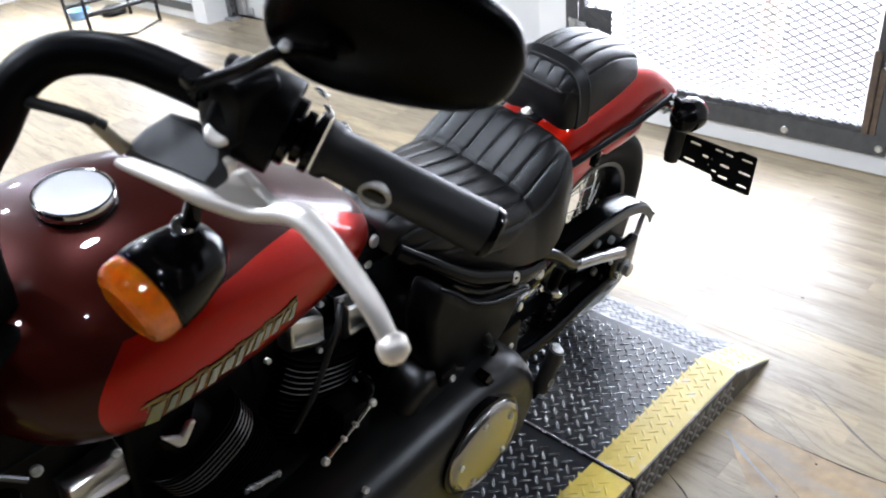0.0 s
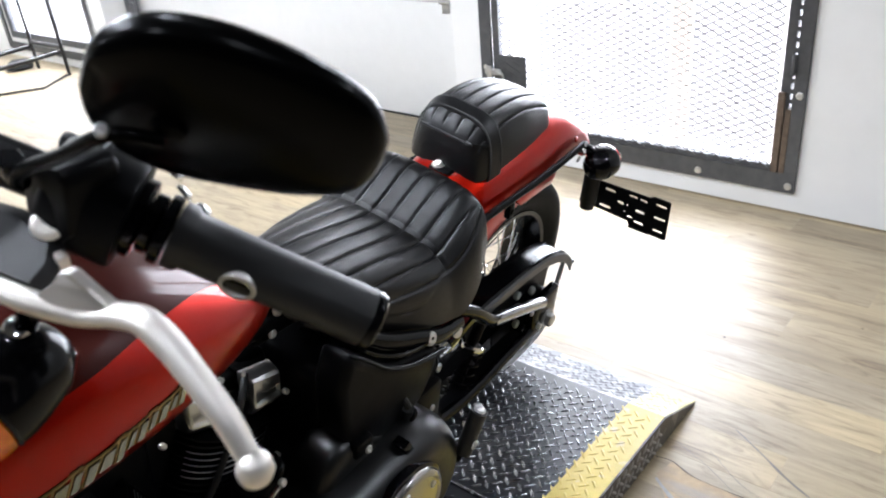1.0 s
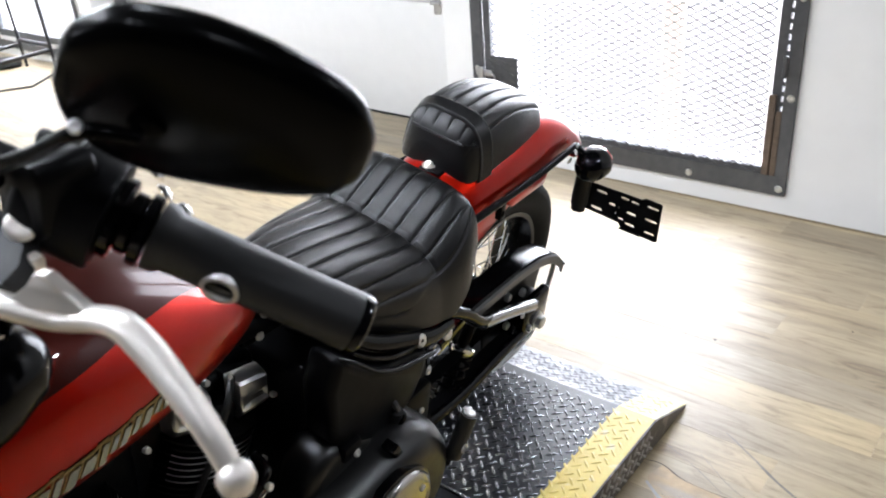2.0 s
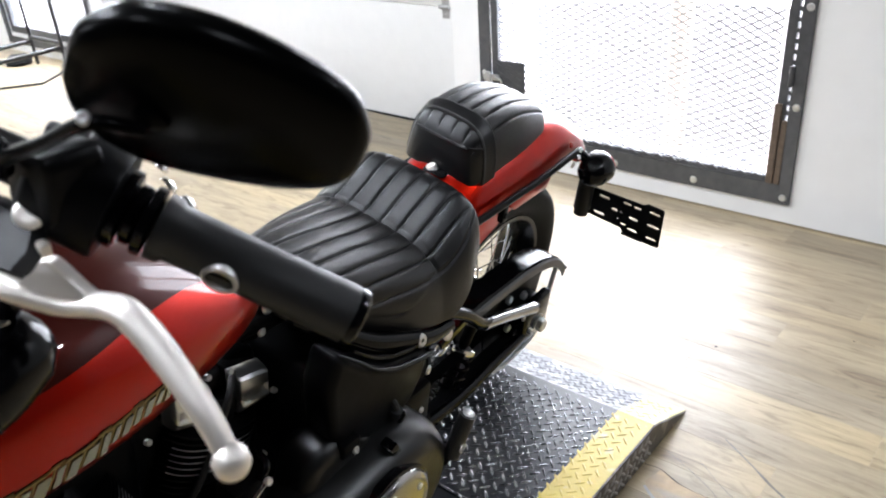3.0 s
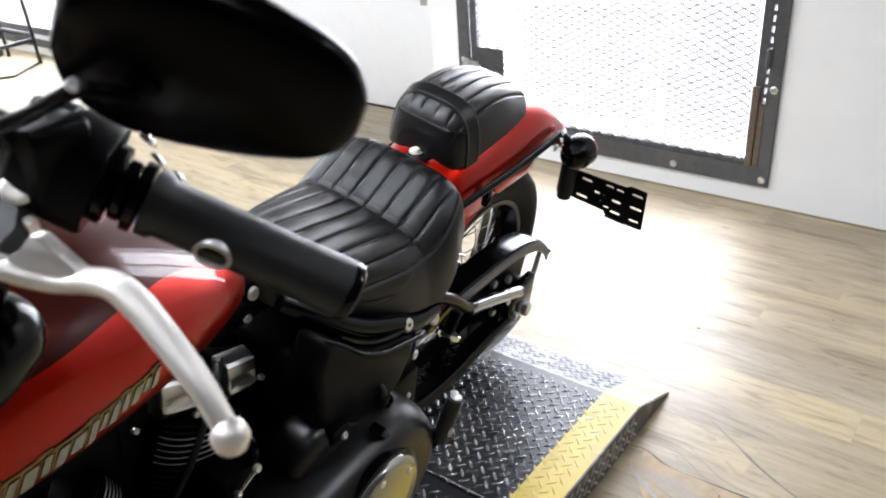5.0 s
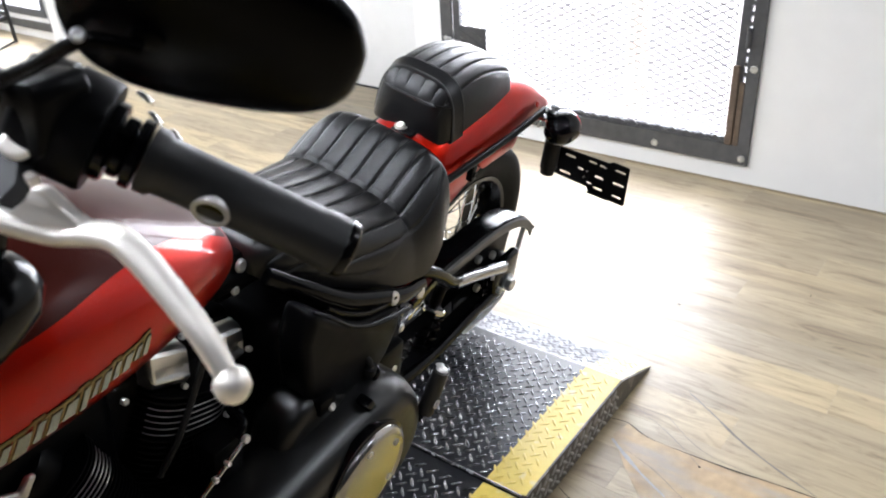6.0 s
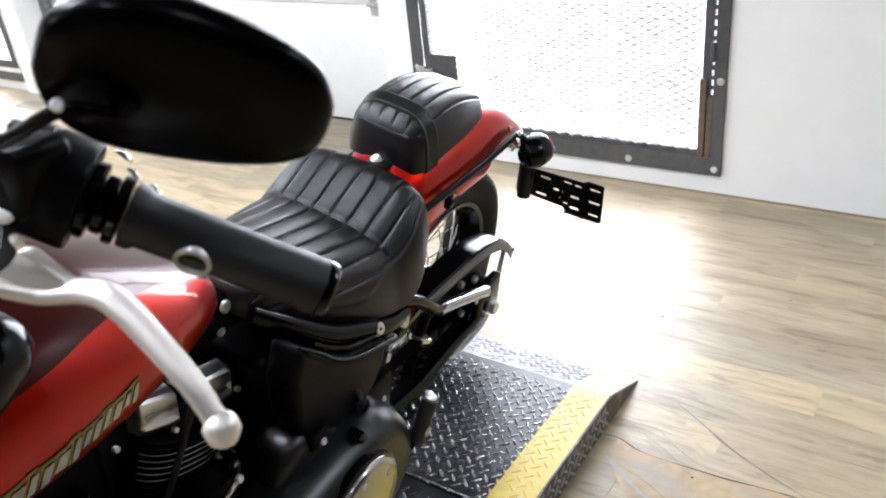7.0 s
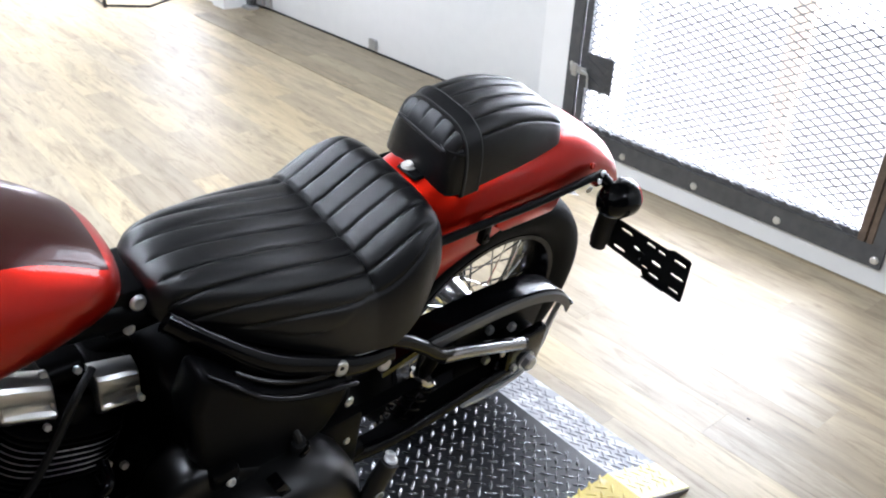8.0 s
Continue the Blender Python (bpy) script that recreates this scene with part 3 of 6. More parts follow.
wpart("inner_frame", frame_ring(-6.599, -5.286, 0.157, 2.189, 0.05, WALL_Y - 0.014, WALL_Y + 0.03), GATE_STEEL, win)
pane = wpart("pane", box(-6.548, -5.337, WALL_Y + 0.012, WALL_Y + 0.018, 0.208, 2.138), GLASS, win)
pane.visible_shadow = False

# ---- black tubular rack by the window ----
rack = empty("rack", pose(-5.7, 2.74, 0), "black tubular steel rack standing by the window", "rack")
legs = [(-5.93, 2.49), (-5.49, 2.46), (-5.53, 3.0), (-5.99, 3.0)]
for lx, ly in legs:
    wpart("upright", tube([(lx, ly, 0.0), (lx - 0.01, ly, 0.7), (lx - 0.02, ly, 1.35)], 0.013, 10, 3), RACK_BLACK, rack)
for za, a, b in ((0.17, 0, 3), (0.17, 1, 2), (0.20, 3, 2), (1.3, 0, 3), (1.3, 1, 2)):
    p, q = legs[a], legs[b]
    wpart("cross_bar", tube([(p[0] - 0.01, p[1], za), (q[0] - 0.01, q[1], za)], 0.016, 10, 1), RACK_BLACK, rack)
wpart("foot_rod", tube([(-5.93, 2.49, 0.012), (-5.49, 2.46, 0.012), (-5.34, 2.71, 0.008), (-5.53, 3.0, 0.012)], 0.008, 8, 1), RACK_BLACK, rack)
tub = empty("storage_tub", pose(-6.28, 2.72, 0), "small blue and white plastic tub on the floor", "tub")
wpart("bowl", revolve([(0.07, 0.002), (0.09, 0.06), (0.096, 0.066), (0.086, 0.064), (0.066, 0.010)], 28, pose(-6.28, 2.72, 0)), BLUE_PLASTIC, tub)
bag = empty("black_bag", pose(-6.12, 2.92, 0), "crumpled black cloth bag on the floor under the rack", "bag")
bb = revolve([(0.05, 0.0), (0.095, 0.012), (0.09, 0.045), (0.05, 0.065)], 20, pose(-6.12, 2.92, 0))
for v in bb.verts:
    v.co += noise.noise_vector(v.co * 9) * 0.03 * Vector((1, 1, 0.3)).length * (0 if v.co.z < 0.01 else 0.5)
wpart("cloth", bb, RUBBER, bag)

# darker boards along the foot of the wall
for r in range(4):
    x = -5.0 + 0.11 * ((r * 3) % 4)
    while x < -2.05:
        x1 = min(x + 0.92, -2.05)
        part("dark_plank", box(x, x1 - 0.0008, 2.875 + r * 0.122, 2.875 + (r + 1) * 0.122 - 0.0008, 0.001, 0.005, 0.0006, 1), PLANK_DARK, floor, "darker brown board along the garage door")
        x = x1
structure("trim", box(-1.84, X1 - 0.01, WALL_Y - 0.004, WALL_Y - 0.0005, 0.0, 0.007), JOINT, "grimy line along the foot of the wall")


# ---- low lift platform of tread plate ----
lift = empty("lift_platform", pose(-0.79, 0.6, 0), "low black tread-plate motorcycle lift with worn yellow edges", "platform")
LX0, YI0, YI1 = -1.247, -1.152, -0.428
HINGE, FOLD, TOE = 1.283, 1.742, 1.930
FRONT = -0.75


def plate(x0, x1, y0, z0, y1, z1, thick=0.006):
    """A sheet from (y0, z0) to (y1, z1), level across."""
    n = Vector((0, -(z1 - z0), y1 - y0)).normalized() * thick
    bm = bmesh.new()
    c = [bm.verts.new((x, y, z)) for x, y, z in ((x0, y0, z0), (x1, y0, z0), (x1, y1, z1), (x0, y1, z1))]
    d = [bm.verts.new(v.co - n) for v in c]
    bm.faces.new(c)
    bm.faces.new(list(reversed(d)))
    for i in range(4):
        bm.faces.new((c[i], d[i], d[(i + 1) % 4], c[(i + 1) % 4]))
    return bm


def lugs(origin, u, v, nu, nv, pitch, normal, keep=None, length=0.0305, width=0.0068, high=0.0022):
    """Raised tread lugs, turned by turns one way and the other."""
    verts, faces = [], []
    u, v, normal = Vector(u), Vector(v), Vector(normal)
    a, b = (u + v).normalized(), (u - v).normalized()
    span = int((nu + nv) * 0.75) + 2
    for i in range(-span, span):
        for j in range(-span, span):
            c = Vector(origin) + (u * nu + v * nv) * pitch / 2 + (a * (i + 0.5) + b * j) * pitch
            off = c - Vector(origin)
            if not (0.006 < off.dot(u) < nu * pitch - 0.006 and 0.006 < off.dot(v) < nv * pitch - 0.006) or keep and not keep(c):
                continue
            d = a if (i + j) % 2 else b
            s = normal.cross(d)
            k = len(verts)
            for e, g in ((-0.5, 0), (-0.26, 0.5), (0.26, 0.5), (0.5, 0), (0.26, -0.5), (-0.26, -0.5)):
                verts.append(c + d * e * length + s * g * width)
            for e, g in ((-0.27, 0.14), (0.27, 0.14), (0.27, -0.14), (-0.27, -0.14)):
                verts.append(c + d * e * length + s * g * width + normal * high)
            faces.extend([(k, k + 1, k + 6), (k + 1, k + 2, k + 7, k + 6), (k + 2, k + 3, k + 7), (k + 3, k + 4, k + 8), (k + 3, k + 8, k + 7), (k + 4, k + 5, k + 9, k + 8), (k + 5, k, k + 9), (k, k + 6, k + 9), (k + 6, k + 7, k + 8, k + 9)])
    me = bpy.data.meshes.new("lugs")
    me.from_pydata([tuple(q) for q in verts], [], faces)
    bm = bmesh.new()
    bm.from_mesh(me)
    bpy.data.meshes.remove(me)
    return smooth(bm)


def deck_section(y0, z0, y1, z1, name, plate_paint=DECK, edge_paint=YELLOW, lug_paint=LUG, label="black tread plate"):
    wpart(name, plate(YI0, YI1, y0, z0, y1, z1), plate_paint, lift, label)
    for x0, x1 in ((LX0, YI0), (YI1, DECK_X)):
        wpart("yellow_edge", plate(x0, x1, y0, z0 + 0.0005, y1, z1 + 0.0005), edge_paint, lift, "worn yellow painted edge")
    run = Vector((0, y1 - y0, z1 - z0))
    v = run.normalized()
    n = Vector((0, -v.z, v.y))
    p = 0.0232
    nv, o = int(min(run.length, 0.95) / p), Vector((LX0, y0, z0)) + v * max(0.0, run.length - 0.95)
    nu = int((DECK_X - LX0) / p)
    wpart("tread_relief", lugs(o, (1, 0, 0), v, nu, nv, p, n, lambda c: YI0 < c.x < YI1), lug_paint, lift, "raised tread lugs", "stuff")
    wpart("yellow_tread_relief", lugs(o, (1, 0, 0), v, nu, nv, p, n, lambda c: not YI0 < c.x < YI1), edge_paint, lift, "yellow painted tread lugs", "stuff")


deck_section(HINGE + 0.006, DECK_Z, FOLD, DECK_Z, "rear_deck")
# sloping ramp takes the paler paints with glare in their colour
deck_section(FOLD, DECK_Z, TOE, 0.004, "ramp", RAMP, RAMP_YELLOW, RAMP, "ramp plate worn to grey metal, lightened for gate glare")
deck_section(FRONT, DECK_Z - 0.002, HINGE - 0.006, DECK_Z - 0.002, "front_deck")
wpart("hinge_rod", tube([(LX0 - 0.002, HINGE, DECK_Z + 0.001), (DECK_X + 0.006, HINGE, DECK_Z + 0.001)], 0.0030, 10, 1), STEEL, lift, "dark steel hinge rod")
wpart("hinge_gap", box(LX0 + 0.002, DECK_X - 0.002, HINGE - 0.006, HINGE + 0.006, 0.02, DECK_Z - 0.003), BLACK, lift)
for x0, x1 in ((LX0 - 0.004, LX0), (DECK_X, DECK_X + 0.004)):
    wpart("skirt", merge(slab([(HINGE + 0.006, 0.004), (TOE - 0.006, 0.004), (FOLD, DECK_Z - 0.001), (HINGE + 0.006, DECK_Z - 0.001)], x0, x1, "x"),
                         slab([(FRONT, 0.004), (HINGE - 0.006, 0.004), (HINGE - 0.006, DECK_Z - 0.003), (FRONT, DECK_Z - 0.003)], x0, x1, "x")), SKIRT, lift, "bare scuffed tread plate skirt")
wpart("skirt_tread_relief", lugs((DECK_X + 0.004, 0.3, 0.004), (0, 1, 0), (0, 0, 1), int((FOLD - 0.3) / 0.0232), 3, 0.0232, (1, 0, 0)), GALV, lift, "bright tread lugs on the skirt", "stuff")
wpart("corner_post", box(DECK_X - 0.006, DECK_X + 0.007, HINGE - 0.005, HINGE + 0.005, 0.0, DECK_Z + 0.004, 0.001, 1), BLACK, lift)
wpart("under_frame", merge(box(LX0 + 0.03, DECK_X - 0.03, FRONT + 0.02, HINGE - 0.02, 0.0, DECK_Z - 0.012), box(LX0 + 0.03, DECK_X - 0.03, HINGE + 0.02, FOLD - 0.02, 0.0, DECK_Z - 0.012)), BLACK, lift)


# ---- motorcycle, leaning on its side stand ----
# own axes: x to the machine's left, y towards its tail, z up; origin where the rear tyre meets the deck
BIKE = pose(-0.775, 1.600, 0.085, 0, 0, 3.0) @ pose(0, 0, 0, 0, 11.5, 0)
bike = empty("motorcycle", BIKE, "red cruiser motorcycle with black ribbed seats, leaning on its stand", "motorcycle")
AXLE = Vector((0, -0.018, 0.309))
TURN_X = Matrix(((0, 0, 1, 0), (1, 0, 0, 0), (0, 1, 0, 0), (0, 0, 0, 1)))      # z of a turned body to x


TILT = Matrix.Rotation(radians(4), 4, "Y")


def settle(ob, x, z):
    """Turn a finished thing a little about the long axis at height z and set it x aside."""
    ob.matrix_local = Matrix.Translation((x, 0, z)) @ TILT @ Matrix.Translation((0, 0, -z))


def wheel_body(profile, n=64):
    """A body turned round the rear axle from (radius, x) pairs."""
    return revolve(profile, n, Matrix.Translation(AXLE) @ TURN_X)


def ring_body(profile, n=64):
    """A closed section, (radius, x) pairs, carried round the rear axle."""
    rings = []
    for k in range(n):
        a = 2 * math.pi * k / n
        rings.append([Vector((x, AXLE.y + r * math.cos(a), AXLE.z + r * math.sin(a))) for r, x in profile])
    bm = loft(rings + [rings[0]], True, False)
    bmesh.ops.remove_doubles(bm, verts=bm.verts, dist=1e-5)
    return bm


tyre_section = [(0.216, 0.050), (0.246, 0.066), (0.276, 0.069), (0.296, 0.060), (0.306, 0.040), (0.310, 0.014), (0.310, -0.014), (0.306, -0.040), (0.296, -0.060), (0.276, -0.069), (0.246, -0.066), (0.216, -0.050)]
rim_section = [(0.222, 0.048), (0.222, 0.056), (0.211, 0.055), (0.203, 0.042), (0.192, 0.024), (0.188, 0.0), (0.192, -0.024), (0.203, -0.042), (0.211, -0.055), (0.222, -0.056), (0.222, -0.048), (0.198, 0.0)]
wheel = part("rear_wheel", ring_body(rim_section, 72), RIM_GLOSS, bike, "black laced rear wheel", sharp=50)
part("tyre", ring_body(tyre_section, 80), TYRE, wheel, "black tyre")
for g in (-0.030, 0.0, 0.030):
    part("tread_groove", ring_body([(0.3086 - abs(g) * 0.06, g - 0.002), (0.3086 - abs(g) * 0.06, g + 0.002), (0.3050, g + 0.002), (0.3050, g - 0.002)], 80), BLACK, wheel)
part("hub", wheel_body([(0.018, -0.090), (0.050, -0.086), (0.062, -0.076), (0.062, -0.050), (0.040, -0.04), (0.034, 0.04), (0.052, 0.048), (0.052, 0.055), (0.045, 0.060), (0.02, 0.062)], 40), CHROME, wheel, "chrome hub")
for k in range(40):
    side = 1 if k % 2 else -1
    a = 2 * math.pi * k / 40
    lead = 0.62 if (k // 2) % 2 else -0.62
    p = Vector((side * 0.050, math.cos(a + lead) * 0.046, math.sin(a + lead) * 0.046))
    q = Vector((side * 0.008, math.cos(a) * 0.190, math.sin(a) * 0.190))
    s = part("spoke", tube([AXLE + p, AXLE + q], 0.0019, 6, 1), CHROME, wheel)
    if k % 2:
        part("nipple", tube([AXLE + q - (q - p).normalized() * 0.016, AXLE + q], 0.0034, 6, 1), CHROME, wheel)
settle(wheel, -0.056, 0.309)
wheel.location.y += 0.006
pulley = part("belt_pulley", wheel_body([(0.030, 0.088), (0.045, 0.092), (0.055, 0.096), (0.062, 0.092), (0.068, 0.092), (0.068, 0.122), (0.062, 0.122), (0.058, 0.112), (0.045, 0.106), (0.030, 0.116), (0.020, 0.118)], 66), BLACK_GLOSS, bike, "black belt pulley")
for k in range(5):
    a = 2 * math.pi * k / 5 + 0.3
    part("pulley_bolt", bolt(AXLE + Vector((0.104, math.cos(a) * 0.048, math.sin(a) * 0.048)), (1, 0, 0), 0.010, 0.009, True), WHITE_BOLT, pulley, "bright pulley bolt")
# drive belt, round the rear pulley and forward to the transmission
belt = []
for k in range(25):
    a = radians(-97 + 188 * k / 24)
    belt.append((AXLE.y + math.cos(a) * 0.071, AXLE.z + math.sin(a) * 0.071))
belt = [(-0.56, 0.300)] + belt + [(-0.56, 0.375)]
bm = bmesh.new()
rows = [[bm.verts.new((x, y, z)) for y, z in belt] for x in (0.095, 0.120)]
for i in range(len(belt) - 1):
    bm.faces.new((rows[0][i], rows[0][i + 1], rows[1][i + 1], rows[1][i]))
bmesh.ops.solidify(bm, geom=bm.faces[:], thickness=0.004)
part("drive_belt", smooth(bm), BLACK, bike, "black toothed drive belt")

# swing arm
part("swingarm", merge(tube([(0.142, -0.450, 0.600), (0.147, -0.383, 0.563), (0.149, -0.334, 0.525), (0.150, -0.288, 0.484), (0.147, -0.20, 0.445), (0.143, -0.038, 0.376)], [0.012, 0.0125, 0.0128, 0.0128, 0.0122, 0.0120], 16, 6),
                       tube([(0.135, -0.030, 0.304), (0.138, -0.17, 0.303), (0.136, -0.353, 0.290), (0.12, -0.56, 0.31)], 0.012, 14, 5, 1.2),
                       box(0.122, 0.146, -0.075, 0.030, 0.285, 0.392, 0.010, 3)), BLACK_GLOSS, bike, "black steel swing arm")
part("swingarm_sleeve", tube([(0.150, -0.285, 0.478), (0.1475, -0.20, 0.4455), (0.1435, -0.050, 0.381)], 0.0136, 18, 4), DARK_CHROME, bike, "dark bright-edged tube sleeve")
part("axle_nut", merge(revolve([(0.022, 0), (0.022, 0.004), (0.0, 0.004)], 20, Matrix.Translation((0.146, -0.018, 0.320)) @ TURN_X), revolve([(0.017, 0.004), (0.017, 0.016), (0.013, 0.019)], 6, Matrix.Translation((0.146, -0.018, 0.320)) @ TURN_X)), ALU, bike, "bare steel axle nut")
part("axle_adjuster", bolt((0.146, -0.055, 0.320), (1, 0, 0), 0.008, 0.008, True), WHITE_BOLT, bike)
part("swingarm_bolt", bolt((0.154, -0.115, 0.395), (1, 0, 0), 0.006, 0.006), WHITE_BOLT, bike)

# belt guards
def strip(path, x0, x1, drop, thick=0.004):
    """A bent guard: a flat top along the (y, z) path with a lip hanging at its outer edge."""
    p = [Vector((0, y, z)) for y, z in path]
    p = spline(p, 6)
    rings = []
    for i, q in enumerate(p):
        d = (p[min(i + 1, len(p) - 1)] - p[max(i - 1, 0)]).normalized()
        n = Vector((0, -d.z, d.y)) * (1 if d.y > 0 else -1)
        if n.z < 0 and d.y > 0:
            n = -n
        rings.append([Vector((x0, q.y, q.z)), Vector((x1 - 0.004, q.y, q.z)), Vector((x1, 0, 0)) + Vector((0, q.y, q.z)) - n * 0.004,
                      Vector((x1, q.y, q.z)) - n * drop, Vector((x1 - thick, q.y, q.z)) - n * drop, Vector((x1 - thick, q.y, q.z)) - n * (thick + 0.004), Vector((x0, q.y, q.z)) - n * thick])
    return loft(rings)


GUARD_PATH = [(-0.40, 0.490), (-0.30, 0.510), (-0.20, 0.510), (-0.10, 0.506), (-0.025, 0.494), (0.035, 0.472), (0.072, 0.445), (0.092, 0.418)]
part("belt_guard", strip(GUARD_PATH, 0.080, 0.134, 0.016), BLACK_GLOSS, bike, "black upper belt guard", sharp=30)
lip = [Vector((0.1355, y, z - 0.004)) for y, z in GUARD_PATH[1:]]
part("guard_lip", loft([[q + Vector((0, 0, 0.002)), q + Vector((0.004, 0, -0.002)), q + Vector((0.004, -0.004, -0.020)), q + Vector((0, -0.004, -0.022))] for q in spline(lip, 6)]), GUARD, bike, "grey guard lip", sharp=30)
part("guard_tip", tube([(0.078, 0.090, 0.421), (0.108, 0.094, 0.419), (0.140, 0.097, 0.412)], [0.005, 0.006, 0.004], 10, 4), STEEL, bike, "bright guard end")
part("lower_belt_guard", strip([(-0.46, 0.292), (-0.353, 0.292), (-0.26, 0.302), (-0.17, 0.306), (-0.08, 0.302)], 0.100, 0.140, 0.010), BLACK, bike, "black lower belt guard", sharp=30)
# added pale strip: draws the bright band along the tyre's lower outline
rings = []
for q in spline([(0, -0.153, 0.240), (0, -0.094, 0.230), (0, -0.026, 0.231), (0, 0.030, 0.246), (0, 0.061, 0.300), (0, 0.068, 0.360), (0, 0.084, 0.434)], 6):
    d = Vector((0, AXLE.y - q.y, AXLE.z + 0.02 - q.z)).normalized() * 0.009
    rings.append([Vector((0.117, q.y, q.z)), Vector((0.127, q.y, q.z)), Vector((0.127, q.y, q.z)) + d, Vector((0.117, q.y, q.z)) + d])
part("pale_tyre_band", loft(rings), PALE_BAND, bike, "pale strip added for the bright band along the tyre", sharp=30)
part("belt_cover", slab([(-0.150, 0.248), (-0.094, 0.238), (-0.026, 0.240), (0.024, 0.254), (0.053, 0.302), (0.060, 0.360), (0.074, 0.425), (0.030, 0.470), (-0.06, 0.490), (-0.20, 0.480)], 0.088, 0.094, "x", 0.002, 1), BLACK, bike, "black inner belt cover")
part("inner_belt_guard", slab([(-0.250, 0.230), (-0.10, 0.205), (-0.06, 0.240), (-0.06, 0.420), (-0.16, 0.440), (-0.235, 0.420)], 0.058, 0.066, "x", 0.002, 1), BLACK, bike, "black inner belt guard")
for yy, zz in ((-0.122, 0.4285), (-0.054, 0.4035), (-0.108, 0.342)):
    part("guard_bolt", bolt((0.112, yy, zz), (1, 0, 0), 0.010, 0.010, True), WHITE_BOLT, bike, "bright guard bolt")

# shock springs under the seat
def coil(c, d, r, turns, length, wire):
    pts = []
    d = Vector(d).normalized()
    s = d.cross(Vector((1, 0, 0))).normalized()
    t = d.cross(s)
    for k in range(turns * 12 + 1):
        a = 2 * math.pi * k / 12
        pts.append(Vector(c) + d * length * k / (turns * 12) + s * math.cos(a) * r + t * math.sin(a) * r)
    return tube(pts, wire, 7, 1)


shock = part("shock_absorber", tube([(0.098, -0.335, 0.235), (0.098, -0.235, 0.415)], 0.013, 14, 1), BLACK, bike, "black shock absorber")
part("shock_spring", coil((0.100, -0.325, 0.250), (0, 0.49, 0.87), 0.025, 6, 0.125, 0.0042), BLACK_GLOSS, shock, "black coil spring")
part("spring_collar", revolve([(0.027, 0), (0.029, 0.004), (0.029, 0.012), (0.014, 0.018)], 20, Matrix.Translation((0.100, -0.262, 0.362)) @ Vector((0, 0.49, 0.87)).to_track_quat("Z", "Y").to_matrix().to_4x4()), CHROME, shock, "bright spring collar")

# rear fender
FENDER = [  # y, top height, half width, lower edge
    (-0.360, 0.716, 0.098, 0.540), (-0.310, 0.742, 0.103, 0.566), (-0.276, 0.757, 0.105, 0.607), (-0.240, 0.768, 0.106, 0.631), (-0.200, 0.777, 0.106, 0.648), (-0.130, 0.787, 0.107, 0.676), (-0.060, 0.790, 0.107, 0.694),
    (0.000, 0.792, 0.106, 0.700), (0.055, 0.785, 0.104, 0.700), (0.105, 0.767, 0.101, 0.690), (0.150, 0.740, 0.097, 0.672), (0.186, 0.706, 0.092, 0.652), (0.210, 0.670, 0.087, 0.638), (0.221, 0.644, 0.083, 0.630)]
rings = []
for y, zt, w, zb in table_spline(FENDER, 5):
    ring = []
    for k in range(25):
        a = math.pi * k / 24
        c, s = math.cos(a), math.sin(a)
        h = abs(s) ** 0.72
        ring.append(Vector((w * math.copysign(abs(c) ** 0.62, c) * (1 - 0.09 * max(0.0, 1 - h / 0.58)), y, zb - 0.012 + (zt - zb + 0.012) * h)))
    rings.append(ring)
bm = loft(rings, False)
bmesh.ops.recalc_face_normals(bm, faces=bm.faces)
bmesh.ops.solidify(bm, geom=bm.faces[:], thickness=0.004)
fender = part("rear_fender", smooth(bm), RED, bike, "glossy red rear fender", sharp=60)
part("fender_edge", tube([(0.083, 0.222, 0.631), (0.077, 0.2225, 0.637), (0.05, 0.223, 0.643), (0.0, 0.223, 0.645), (-0.05, 0.223, 0.643), (-0.077, 0.2225, 0.637), (-0.083, 0.222, 0.631)], 0.003, 8, 4), CHROME, fender, "bright rolled edge")
part("fender_bolt", bolt((0.100, 0.065, 0.735), (1, 0, 0.5), 0.006, 0.005), RED, fender)
settle(fender, 0.0, 0.72)
for sx in (1, -1):
    x = 0.112 * sx
    part("fender_strut", tube([(x, -0.36, 0.704), (x + 0.002 * sx, -0.24, 0.706), (x + 0.003 * sx, -0.08, 0.708), (x + 0.002 * sx, 0.045, 0.714), (x, 0.085, 0.715)], [0.0075, 0.0075, 0.0075, 0.0075, 0.007], 12, 5, 1.0, (1, 0, 0)), BLACK, bike, "black fender strut")
    part("fender_skirt", slab([(-0.172, 0.698), (-0.172, 0.678), (-0.152, 0.664), (-0.030, 0.664), (-0.020, 0.672), (-0.012, 0.698)], sx * 0.096, sx * 0.1075, "x", 0.003, 2), RED, bike, "red fender skirt")
part("strut_bracket", merge(box(0.104, 0.118, -0.214, -0.196, 0.664, 0.700, 0.003, 2), bolt((0.118, -0.205, 0.678), (1, 0, 0), 0.006, 0.005)), BLACK, bike)
part("strut_bolt", bolt((0.124, 0.040, 0.700), (1, 0, -0.2), 0.007, 0.006), WHITE_BOLT, bike, "bright strut bolt")
part("strut_bolt", bolt((0.120, 0.078, 0.718), (1, 0, 0.4), 0.007, 0.006), WHITE_BOLT, bike, "bright strut bolt")
# inner fender close over the tyre
rings = []
for k in range(31):
    a = radians(62 + 62 * k / 30)
    rings.append([Vector((x - 0.03, AXLE.y + math.cos(a) * (0.350 - abs(x) * 0.16), AXLE.z + math.sin(a) * (0.350 - abs(x) * 0.16))) for x in (-0.080, -0.06, -0.03, 0.03, 0.06, 0.080)])
bm = loft(rings, False)
